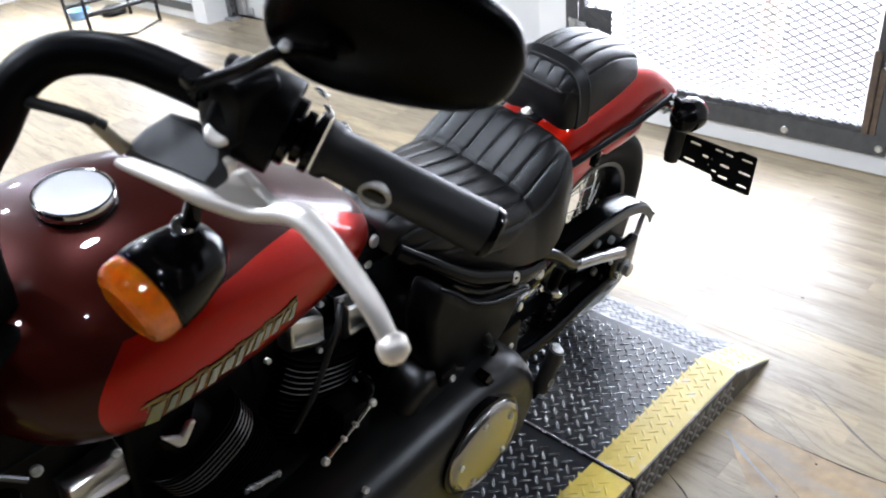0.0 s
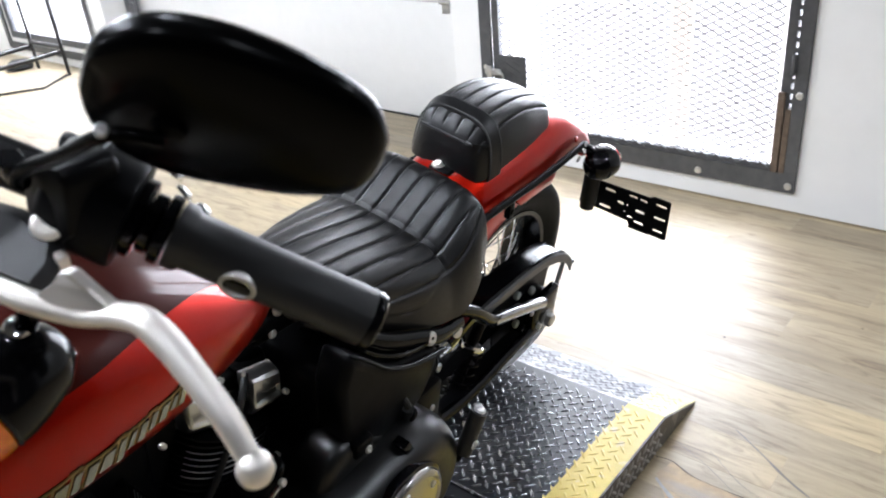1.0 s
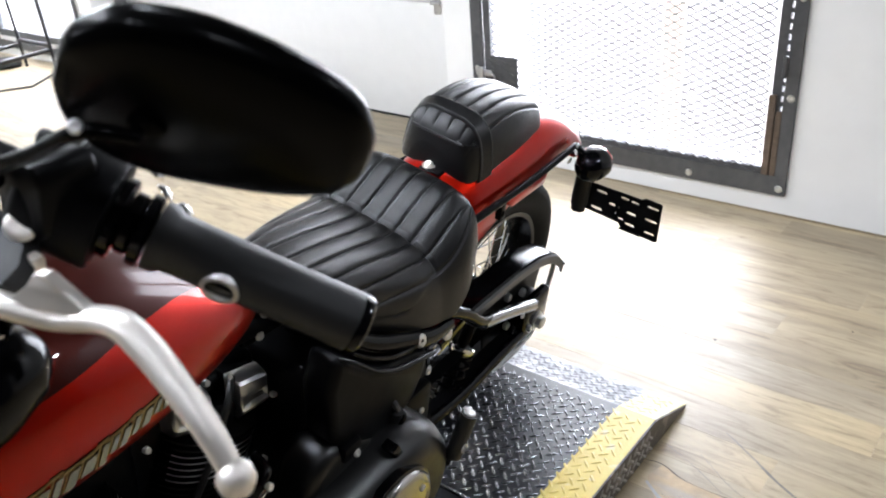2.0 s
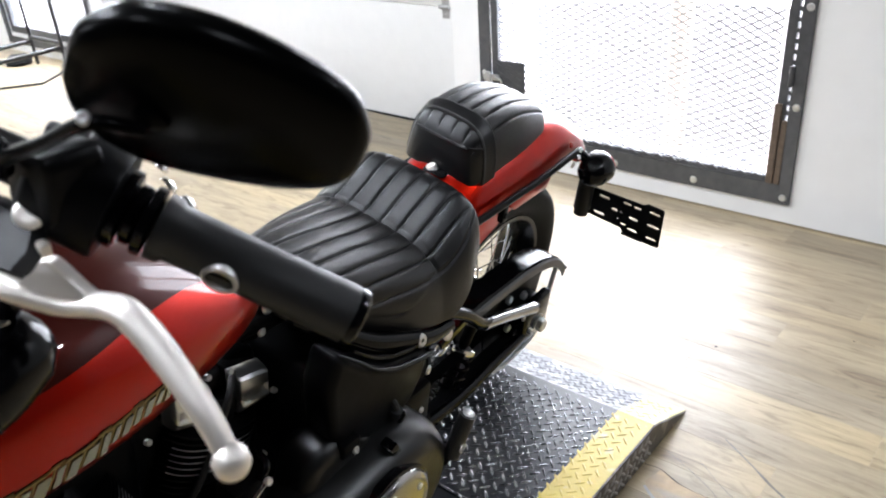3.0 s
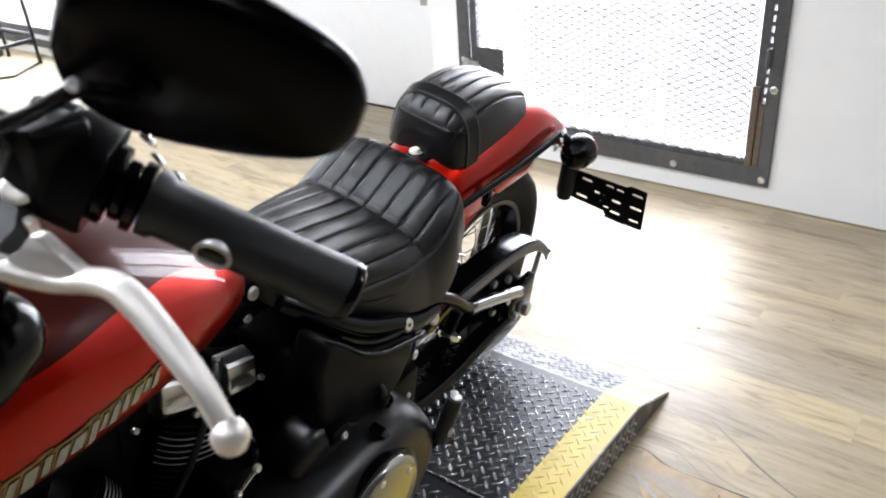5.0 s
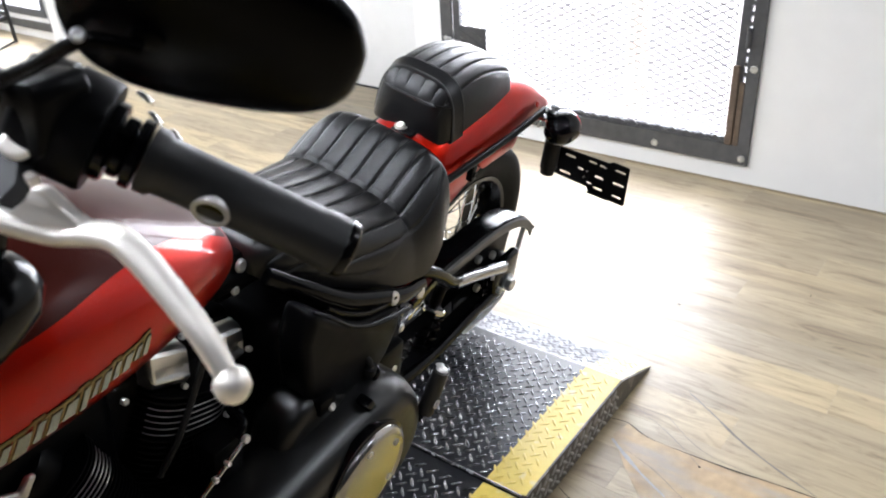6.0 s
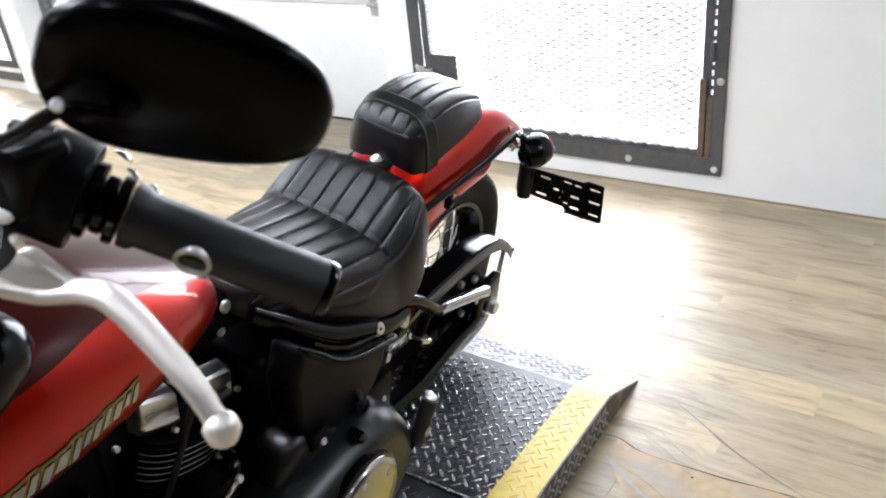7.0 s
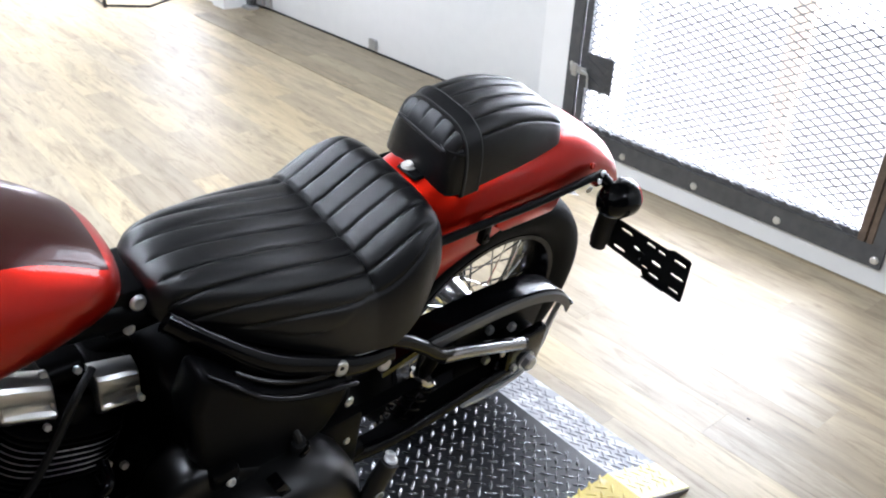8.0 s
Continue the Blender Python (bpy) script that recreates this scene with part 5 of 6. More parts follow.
for k in range(5):
    a = 2 * math.pi * k / 5 + 0.5
    part("derby_screw", bolt(DERBY @ Vector((math.cos(a) * 0.070, math.sin(a) * 0.070, 0.017)), (1, 0, 0), 0.006, 0.004), WHITE_BOLT, derby)
part("primary_shoulder", slab([(-0.82, 0.40), (-0.785, 0.500), (-0.752, 0.528), (-0.700, 0.518), (-0.640, 0.480), (-0.590, 0.455), (-0.545, 0.425), (-0.515, 0.36)], 0.095, 0.178, "x", 0.024, 4), BLACK_SHELL, primary)
part("bolt_boss", box(0.160, 0.186, -0.726, -0.684, 0.486, 0.520, 0.008, 2), BLACK, primary)
part("primary_bolt", bolt((0.186, -0.700, 0.497), (0.8, 0, 0.5), 0.0065, 0.007), WHITE_BOLT, primary, "bright case bolt")
part("case_clamp", merge(tube([(0.165, -0.592, 0.440), (0.180, -0.588, 0.462), (0.186, -0.580, 0.478), (0.178, -0.572, 0.476), (0.170, -0.566, 0.455)], 0.0055, 8, 5), slab([(-0.654, 0.480), (-0.637, 0.486), (-0.618, 0.447), (-0.635, 0.440)], 0.196, 0.222, "x", 0.003, 2)), BLACK_GLOSS, primary, "black cable clamp")
part("wire_plug", merge(tube([(0.170, -0.585, 0.455), (0.178, -0.588, 0.495)], 0.011, 12, 1), tube([(0.178, -0.588, 0.495), (0.170, -0.590, 0.510), (0.14, -0.595, 0.52)], 0.006, 8, 4)), RUBBER, primary, "black wire plug")
part("case_fitting", merge(bolt((0.196, -0.548, 0.424), (0.6, 0, 0.8), 0.010, 0.013, True), bolt((0.206, -0.543, 0.412), (1, 0, 0.2), 0.007, 0.007)), STEEL, primary, "dull metal cable fitting")
for p in ((0.184, -0.815, 0.449), (0.215, -0.93, 0.455), (0.085, -0.800, 0.498)):
    part("case_bolt", bolt(p, (1, 0, 0.3), 0.006, 0.007, True), WHITE_BOLT, bike, "bright case bolt")
ROD_A, ROD_B = Vector((0.150, -0.853, 0.528)), Vector((0.150, -0.945, 0.480))
rod = part("shift_rod", tube([ROD_A, ROD_B], 0.0042, 10, 1), CHROME, bike, "chrome shift rod")
for t, q in ((-0.04, 0.0062), (0.36, 0.0046), (0.62, 0.0046), (1.03, 0.0068)):
    p = ROD_A.lerp(ROD_B, t)
    part("rod_end", merge(bolt(p, (1, 0, 0.3), q, 0.010), bolt(p, (-1, 0, -0.3), q, 0.008)), LEVER, rod)
part("shift_lever", tube([ROD_A + Vector((-0.010, -0.002, 0.002)), ROD_A + Vector((-0.015, 0.014, 0.016)), ROD_A + Vector((-0.045, 0.020, 0.018))], 0.008, 10, 4), BLACK_GLOSS, bike, "black shift lever")
part("rod_bracket", box(0.09, 0.140, -0.90, -0.84, 0.40, 0.53, 0.012, 2), BLACK, bike)

# passenger peg, folded up, and side stand
peg = part("passenger_peg", tube([(0.240, -0.492, 0.348), (0.244, -0.478, 0.398), (0.248, -0.467, 0.440)], 0.0155, 18, 1), RUBBER, bike, "black rubber passenger peg, folded up")
part("peg_cap", merge(bolt((0.248, -0.466, 0.441), (0.1, 0.25, 1), 0.010, 0.006), bolt((0.240, -0.461, 0.443), (-0.3, 0.4, 0.8), 0.007, 0.006)), WHITE_BOLT, peg, "bright peg bolt")
part("peg_ring", revolve([(0.009, 0), (0.009, 0.002), (0.006, 0.002), (0.006, 0)], 20, Matrix.Translation((0.2575, -0.486, 0.375)) @ TURN_X), GALV, peg)
part("peg_bracket", merge(tube([(0.13, -0.50, 0.36), (0.19, -0.50, 0.345), (0.236, -0.488, 0.330)], 0.014, 10, 4), box(0.125, 0.150, -0.56, -0.44, 0.26, 0.44, 0.010, 2)), BLACK, bike, "black peg bracket")
part("frame_lower_tube", merge(tube([(0.125, -0.42, 0.315), (0.13, -0.50, 0.30), (0.125, -0.72, 0.16), (0.12, -1.25, 0.15)], 0.018, 12, 4), tube([(-0.125, -0.42, 0.315), (-0.13, -0.50, 0.30), (-0.125, -0.72, 0.16), (-0.12, -1.25, 0.15)], 0.018, 12, 4)), BLACK, bike, "black lower frame tubes")
for p in ((0.145, -0.505, 0.405), (0.150, -0.47, 0.385), (0.15, -0.50, 0.33), (0.15, -0.53, 0.42)):
    part("bracket_bolt", bolt(p, (1, 0, 0.2), 0.006, 0.006), WHITE_BOLT, bike)
part("brake_line_clip", tube([(0.200, -0.545, 0.424), (0.203, -0.515, 0.382), (0.200, -0.488, 0.338)], 0.0022, 7, 4), CHROME, bike, "bright wire clip")
foot = BIKE.inverted() @ Vector((-0.392, 0.86, DECK_Z + 0.004))
part("side_stand", merge(tube([(0.13, -0.80, 0.17), (0.20, -0.79, 0.12), foot + Vector((0, 0, 0.01))], 0.011, 10, 4), box(foot.x - 0.03, foot.x + 0.03, foot.y - 0.02, foot.y + 0.02, foot.z - 0.001, foot.z + 0.006, 0.002, 1)), BLACK, bike, "black side stand, down")

# rear turn signal and plate bracket
SIG = Matrix.Translation((0.152, 0.098, 0.676))
sig = part("rear_turn_signal", revolve([(0.008, -0.040), (0.020, -0.036), (0.030, -0.022), (0.0355, -0.002), (0.0370, 0.014), (0.0370, 0.024), (0.0355, 0.026)], 36, SIG @ pose(0, 0, 0, -90, 0, 0)), BLACK_GLOSS, bike, "black bullet rear turn signal")
part("lens", revolve([(0.0353, 0.0262), (0.034, 0.032), (0.022, 0.038), (0.006, 0.040)], 36, SIG @ pose(0, 0, 0, -90, 0, 0)), RED_LENS, sig, "red lens")
part("signal_stalk", tube([(0.112, 0.075, 0.712), (0.125, 0.085, 0.705), (0.142, 0.094, 0.688)], [0.012, 0.011, 0.010], 12, 4), BLACK_GLOSS, sig)
part("stalk_nut", bolt((0.120, 0.068, 0.706), (0, -1, 0.2), 0.009, 0.012, True), CHROME, sig, "chrome stalk nut")
part("plate_mount", merge(tube([(0.130, 0.128, 0.640), (0.130, 0.128, 0.560)], 0.019, 18, 1), tube([(0.130, 0.128, 0.562), (0.130, 0.128, 0.545)], 0.016, 18, 1), tube([(0.130, 0.125, 0.635), (0.150, 0.105, 0.650)], 0.010, 10, 1)), PLASTIC, bike, "black plate mount tube")


def slot(cx, cy, w, h, ang=0.0):
    r = h / 2
    out = []
    for k in range(7):
        a = math.pi * (0.5 - k / 6) + 0
        out.append((cx + w / 2 - r + math.cos(a) * r, cy + math.sin(a) * r))
    for k in range(7):
        a = math.pi * (1.5 - k / 6)
        out.append((cx - w / 2 + r + math.cos(a) * r, cy + math.sin(a) * r))
    return out


PO = Vector((0.131, 0.150, 0.573))
pu = (Vector((0.3065, 0.1700, 0.5615)) - PO).normalized()
pv = Vector((0.0015, -0.0360, 0.1150)).normalized()
pn = pu.cross(pv).normalized()
PM = Matrix(((pu.x, pv.x, pn.x, PO.x), (pu.y, pv.y, pn.y, PO.y), (pu.z, pv.z, pn.z, PO.z), (0, 0, 0, 1)))
PLATE = [(0.0, -0.040), (0.085, -0.044), (0.092, -0.060), (0.172, -0.060), (0.178, -0.056), (0.178, 0.056), (0.174, 0.060), (0.140, 0.060), (0.130, 0.052), (0.0, 0.046)]
SLOTS = [slot(0.158, 0.040, 0.026, 0.008), slot(0.158, 0.0, 0.028, 0.009), slot(0.158, -0.040, 0.024, 0.008), slot(0.118, 0.036, 0.018, 0.008), slot(0.094, 0.037, 0.020, 0.008), slot(0.112, -0.002, 0.022, 0.010),
         slot(0.090, -0.030, 0.014, 0.007), slot(0.112, -0.038, 0.024, 0.009), slot(0.066, 0.004, 0.016, 0.010), slot(0.040, 0.030, 0.026, 0.009), slot(0.030, -0.026, 0.028, 0.010), slot(0.082, 0.004, 0.005, 0.005), slot(0.076, -0.018, 0.005, 0.005)]
part("plate_bracket", holed_plate(PLATE, SLOTS, 0.003, PM), BLACK, bike, "black slotted number plate bracket, empty")
part("bracket_step", holed_plate([(0.088, -0.058), (0.140, -0.058), (0.136, -0.052), (0.092, -0.052)], [], 0.005, PM @ Matrix.Translation((0, 0, 0.003))), BLACK, bike)

# handlebar, left controls
BAR = [(0.490, -1.084, 1.163), (0.440, -1.111, 1.184), (0.380, -1.143, 1.208), (0.300, -1.187, 1.240), (0.268, -1.212, 1.252), (0.246, -1.238, 1.252), (0.236, -1.262, 1.238), (0.230, -1.282, 1.208), (0.216, -1.309, 1.160), (0.168, -1.328, 1.055), (0.080, -1.296, 1.002), (0.0, -1.283, 0.995)]
part("handlebar", merge(tube([BAR[2], *BAR[3:]], 0.0142, 20, 6), tube([(-x, y, z) for x, y, z in [BAR[2], *BAR[3:]]], 0.0142, 20, 6)), BLACK, bike, "black mini-ape handlebar")
part("riser", merge(box(0.03, 0.08, -1.315, -1.255, 0.93, 1.02, 0.012, 3), box(-0.08, -0.03, -1.315, -1.255, 0.93, 1.02, 0.012, 3), box(-0.10, 0.10, -1.33, -1.25, 0.88, 0.932, 0.015, 3)), BLACK, bike, "black handlebar clamp")
for sx in (0.105, -0.105):
    leg = part("fork_leg", tube([(sx, -1.335, 0.955), (sx, -1.455, 0.690), (sx, -1.470, 0.655)], 0.0235, 18, 1), BLACK_GLOSS, bike, "black upper fork tube")
    part("fork_slider", tube([(sx, -1.462, 0.672), (sx, -1.610, 0.330), (sx, -1.618, 0.300)], [0.030, 0.028, 0.020], 18, 1), BLACK, leg, "black fork slider")
part("lower_clamp", box(-0.135, 0.135, -1.450, -1.375, 0.775, 0.815, 0.012, 3), BLACK, bike, "black lower fork clamp")
FRONT_AXLE = Vector((0.0, -1.600, 0.318))
to_front = Matrix.Translation(FRONT_AXLE - AXLE)


def carried_to_front(bm, squeeze=0.78):
    """A body turned round the rear axle, set over the front one and made narrower."""
    bm.transform(to_front @ Matrix.Diagonal((squeeze, 1, 1, 1)))
    return bm


front_wheel = part("front_wheel", carried_to_front(ring_body(rim_section, 64)), RIM_GLOSS, bike, "black laced front wheel", sharp=50)
part("tyre", carried_to_front(ring_body(tyre_section, 72)), TYRE, front_wheel, "black tyre")
part("hub", carried_to_front(wheel_body([(0.018, -0.085), (0.045, -0.080), (0.045, -0.050), (0.030, -0.04), (0.030, 0.04), (0.045, 0.050), (0.045, 0.080), (0.018, 0.085)], 36)), CHROME, front_wheel, "chrome hub")
for k in range(32):
    side = 1 if k % 2 else -1
    a = 2 * math.pi * k / 32
    lead = 0.62 if (k // 2) % 2 else -0.62
    p = Vector((side * 0.042, math.cos(a + lead) * 0.042, math.sin(a + lead) * 0.042))
    q = Vector((side * 0.006, math.cos(a) * 0.190, math.sin(a) * 0.190))
    part("spoke", tube([FRONT_AXLE + p, FRONT_AXLE + q], 0.0019, 6, 1), CHROME, front_wheel)
rings = []
for k in range(21):
    a = radians(30 + 110 * k / 20)
    rings.append([Vector((x, FRONT_AXLE.y + math.cos(a) * (0.345 - x * x * 6), FRONT_AXLE.z + math.sin(a) * (0.345 - x * x * 6))) for x in (-0.072, -0.06, -0.03, 0.0, 0.03, 0.06, 0.072)])
bm = loft(rings, False)
bmesh.ops.solidify(bm, geom=bm.faces[:], thickness=0.003)
part("front_fender", smooth(bm), RED, bike, "glossy red front fender")
lamp_m = Matrix.Translation((0, -1.465, 0.905)) @ Vector((0, -1, -0.05)).to_track_quat("Z", "Y").to_matrix().to_4x4()
head = part("headlamp", revolve([(0.02, -0.075), (0.055, -0.065), (0.078, -0.035), (0.084, 0.0), (0.084, 0.02)], 40, lamp_m), BLACK_GLOSS, bike, "black round headlamp")
part("lens", revolve([(0.082, 0.0205), (0.078, 0.027), (0.04, 0.034), (0.004, 0.036)], 40, lamp_m), CHROME, head, "bright headlamp lens")


def along(a, b, profile, n=28):
    """A turned body from a towards b; heights in metres from a."""
    a, b = Vector(a), Vector(b)
    return revolve(profile, n, Matrix.Translation(a) @ (b - a).to_track_quat("Z", "Y").to_matrix().to_4x4())


grip = part("left_grip", along((0.384, -1.141, 1.207), (0.484, -1.075, 1.154), [(0.017, 0.0), (0.0205, 0.001), (0.0205, 0.008), (0.0180, 0.011), (0.0178, 0.030), (0.0182, 0.100), (0.0188, 0.118), (0.0188, 0.1255)], 40), RUBBER, bike, "black rubber grip", sharp=50)
part("grip_end", along((0.384, -1.141, 1.207), (0.484, -1.075, 1.154), [(0.0160, 0.1240), (0.0186, 0.1258), (0.0190, 0.1280), (0.0180, 0.1318), (0.0160, 0.1332), (0.0150, 0.1322), (0.003, 0.1326)], 40), BLACK_GLOSS, grip, "glossy bevelled grip end")
gd = (Vector((0.484, -1.075, 1.154)) - Vector((0.384, -1.141, 1.207))).normalized()
outward = Vector((0.31, -0.26, 0.30))
gn = (outward - gd * outward.dot(gd)).normalized()
gn = Matrix.Rotation(radians(57), 3, gd) @ gn
gc = Vector((0.384, -1.141, 1.207)) + gd * 0.046 + gn * 0.0165
GM = Matrix.Translation(gc) @ gn.to_track_quat("Z", "Y").to_matrix().to_4x4()
part("grip_emblem", revolve([(0.0118, -0.004), (0.0118, 0.0012), (0.0112, 0.0018), (0.0088, 0.0018), (0.0084, 0.0)], 36, GM), GALV, grip, "pale ring emblem")
half = slab([(math.cos(a) * 0.0086, math.sin(a) * 0.0086) for a in (math.pi * k / 12 for k in range(13))], -0.002, 0.0012, "z")
half.transform(GM)
part("emblem_field", half, BLACK_GLOSS, grip, "dark half disc in the emblem")
for k, (ha, hb, r) in enumerate(((-0.008, -0.001, 0.0215), (-0.016, -0.009, 0.0185), (-0.024, -0.017, 0.024))):
    part("grip_collar", along(Vector((0.384, -1.141, 1.207)) + gd * ha, Vector((0.484, -1.075, 1.154)), [(r * 0.92, 0), (r, 0.001), (r, hb - ha - 0.001), (r * 0.92, hb - ha)], 32), BLACK_GLOSS, bike, "black grip collar")
HM = Matrix.Translation(Vector((0.384, -1.141, 1.207)) + gd * -0.060) @ gd.to_track_quat("Z", "Y").to_matrix().to_4x4()
rings = []
for h, r in ((-0.012, 0.017), (-0.011, 0.024), (-0.006, 0.0285), (0.008, 0.0305), (0.009, 0.0295), (0.011, 0.0295), (0.012, 0.0305), (0.033, 0.0310), (0.0355, 0.0300), (0.036, 0.024), (0.0365, 0.018)):
    rings.append([HM @ Vector((math.copysign(abs(math.cos(a)) ** 0.8, math.cos(a)) * r, math.copysign(abs(math.sin(a)) ** 0.8, math.sin(a)) * r * 1.04, h)) for a in (2 * math.pi * k / 36 for k in range(36))])
house = part("switch_housing", loft(rings), BLACK, bike, "black switch housing")
for p, d in (((0.3681, -1.125, 1.2325), (0.2, 0.7, 0.6)), ((0.3687, -1.120, 1.2175), (0.3, 0.8, 0.5)), ((0.3809, -1.116, 1.2085), (0.3, 0.8, 0.5))):
    part("housing_screw", bolt(p, d, 0.0055, 0.006), CHROME, house, "bright housing screw")
part("switch_button", merge(box(0.022, 0.032, -0.016, 0.000, -0.010, 0.012, 0.004, 2, HM), box(0.020, 0.030, 0.004, 0.016, -0.020, -0.004, 0.004, 2, HM)), PLASTIC, house, "black switch buttons")
# clutch perch and lever
part("perch_clamp", slab([(0.3255, 1.2192), (0.330, 1.250), (0.336, 1.2560), (0.3685, 1.2640), (0.374, 1.2560), (0.366, 1.2200), (0.352, 1.2080)], -1.194, -1.160, "y", 0.004, 2), BLACK, bike, "black perch clamp")
body = bmesh.new()
top = [(0.2810, -1.2255, 1.1905), (0.2920, -1.2130, 1.2060), (0.3039, -1.2000, 1.2175), (0.3245, -1.1950, 1.2185), (0.3590, -1.1950, 1.2110), (0.3690, -1.2050, 1.2060), (0.3735, -1.2200, 1.2010), (0.3425, -1.2300, 1.2050), (0.3100, -1.2300, 1.1985)]
crown = [body.verts.new(Vector(p) + (Vector((0.3290, -1.2120, 1.2120)) - Vector(p)) * 0.16 + Vector((0.001, -0.002, 0.0035))) for p in top]
lo = [[body.verts.new(Vector(p) + Vector((-0.004, 0.004, -k))) for p in top] for k in (0.0, 0.012, 0.016)]
body.faces.new(crown)
for a, b in zip([crown] + lo[:-1], lo):
    for i in range(len(a)):
        body.faces.new((a[i], a[(i + 1) % len(a)], b[(i + 1) % len(a)], b[i]))
body.faces.new(list(reversed(lo[-1])))
perch = part("clutch_perch", smooth(body), CAST_GREY, bike, "dark grey clutch lever perch", sharp=32)
part("perch_screw", bolt((0.3510, -1.1960, 1.2235), (0.6, -0.4, 0.6), 0.0080, 0.005), LEVER, perch, "bright perch screw")
part("pivot_pin", box(0.3570, 0.3660, -1.2020, -1.1945, 1.1990, 1.2110, 0.002, 2), LEVER, perch, "pale pivot pin")
lever = part("clutch_lever", merge(tube([(0.3060, -1.2410, 1.2010), (0.3180, -1.2395, 1.2035), (0.3520, -1.2350, 1.2065), (0.3770, -1.2250, 1.2010), (0.3945, -1.2110, 1.1945), (0.4150, -1.2010, 1.1985), (0.4300, -1.1975, 1.2005), (0.4440, -1.1960, 1.1950), (0.4600, -1.1960, 1.1860), (0.4870, -1.1970, 1.1690), (0.5050, -1.1980, 1.1510)],
                                        [0.0040, 0.0058, 0.0066, 0.0074, 0.0080, 0.0084, 0.0088, 0.0088, 0.0084, 0.0076, 0.0066], 20, 6, 0.80),
                                   revolve([(0.0, -0.0108), (0.005, -0.0095), (0.0085, -0.006), (0.0102, 0.0), (0.0085, 0.006), (0.005, 0.0095), (0.0, 0.0108)], 24, Matrix.Translation((0.5085, -1.1985, 1.1475)))), LEVER, bike, "polished aluminium clutch lever", sharp=70)
tang = bmesh.new()
lo, hi = ([tang.verts.new((x, y + dy, z)) for x, y, z in ((0.3760, -1.2240, 1.2030), (0.4180, -1.2000, 1.2010), (0.4000, -1.2040, 1.2100), (0.3930, -1.2085, 1.2205), (0.3880, -1.2100, 1.2205), (0.3840, -1.2140, 1.2120))] for dy in (-0.004, 0.004))
tang.faces.new(lo)
tang.faces.new(list(reversed(hi)))
for i in range(6):
    tang.faces.new((lo[i], lo[(i + 1) % 6], hi[(i + 1) % 6], hi[i]))
bmesh.ops.recalc_face_normals(tang, faces=tang.faces)
bmesh.ops.bevel(tang, geom=list(tang.edges), offset=0.0015, segments=2, affect="EDGES", profile=0.5)
part("lever_tang", smooth(tang), LEVER, lever)
part("clutch_cable", tube([(0.286, -1.2360, 1.2165), (0.2806, -1.245, 1.2243), (0.2662, -1.255, 1.2282), (0.2518, -1.262, 1.2289), (0.2196, -1.270, 1.2211), (0.17, -1.30, 1.16), (0.11, -1.335, 1.06), (0.08, -1.345, 0.92)], 0.0042, 10, 6), RUBBER, bike, "black clutch cable")
part("cable_ferrule", tube([(0.2825, -1.2415, 1.2215), (0.2860, -1.2330, 1.2080), (0.2885, -1.2275, 1.1975)], [0.0050, 0.0056, 0.0058], 12, 3), TAN_METAL, bike, "dull tan cable end")
part("bar_clamp", along((0.345, -1.163, 1.222), (0.300, -1.187, 1.240), [(0.020, 0), (0.0225, 0.002), (0.0225, 0.024), (0.020, 0.026)], 28), BLACK, bike, "black lever clamp")

# mirror: its back shows
MC = Vector((0.4595, -1.1585, 1.3240))
mu = Vector((0.8562, 0.5137, -0.0548))
mv = Vector((0.2726, -0.3591, 0.8926))
mn = mu.cross(mv).normalized()
MIR = [(-0.0665, -0.005), (-0.054, 0.022), (-0.038, 0.036), (-0.020, 0.0430), (0.004, 0.0425), (0.028, 0.0355), (0.046, 0.0270), (0.060, 0.0180), (0.0695, 0.0070), (0.0738, -0.008), (0.0738, -0.022), (0.069, -0.040), (0.060, -0.052), (0.046, -0.0600), (0.024, -0.0650), (0.0, -0.0660), (-0.026, -0.0645), (-0.046, -0.0590), (-0.060, -0.048), (-0.067, -0.034), (-0.0685, -0.020)]
ring2 = [(p.x, p.y) for p in spline([(a, b, 0) for a, b in MIR + [MIR[0]]], 6)[:-1]]
cen = Vector((0.002, -0.010))


def mirror_ring(scale, depth):
    return [MC + mu * (cen.x + (a - cen.x) * scale) + mv * (cen.y + (b - cen.y) * scale) + mn * depth for a, b in ring2]


front = -1 if mn.y > 0 else 1
mirror = part("mirror", loft([mirror_ring(0.90, -front * 0.006), mirror_ring(0.975, -front * 0.004), mirror_ring(1.0, 0.0), mirror_ring(0.992, front * 0.005), mirror_ring(0.955, front * 0.009), mirror_ring(0.86, front * 0.012), mirror_ring(0.62, front * 0.0155), mirror_ring(0.3, front * 0.017), mirror_ring(0.05, front * 0.0172)]), MIRROR_BLACK, bike, "black mirror shell seen from the back", sharp=60)
part("mirror_glass", loft([mirror_ring(0.905, -front * 0.0065), mirror_ring(0.90, -front * 0.008)]), CHROME, mirror, "mirror glass")
pivot = MC + mu * -0.022 + mv * -0.010 + mn * front * 0.018
part("mirror_pivot", along(pivot, pivot + mn * front, [(0.008, -0.006), (0.008, 0.001), (0.006, 0.003), (0.002, 0.004)], 20), MIRROR_BLACK, mirror)
part("mirror_stem", tube([(0.343, -1.201, 1.250), (0.352, -1.203, 1.260), (0.392, -1.203, 1.284), (0.4324, -1.2014, 1.3090), pivot + mn * front * 0.006], [0.0060, 0.0046, 0.0038, 0.0036, 0.0036], 12, 6), MIRROR_BLACK, mirror, "black mirror stem")
part("stem_nut", bolt((0.338, -1.200, 1.254), (0.3, -0.2, 0.9), 0.008, 0.010, True), BLACK_GLOSS, mirror)
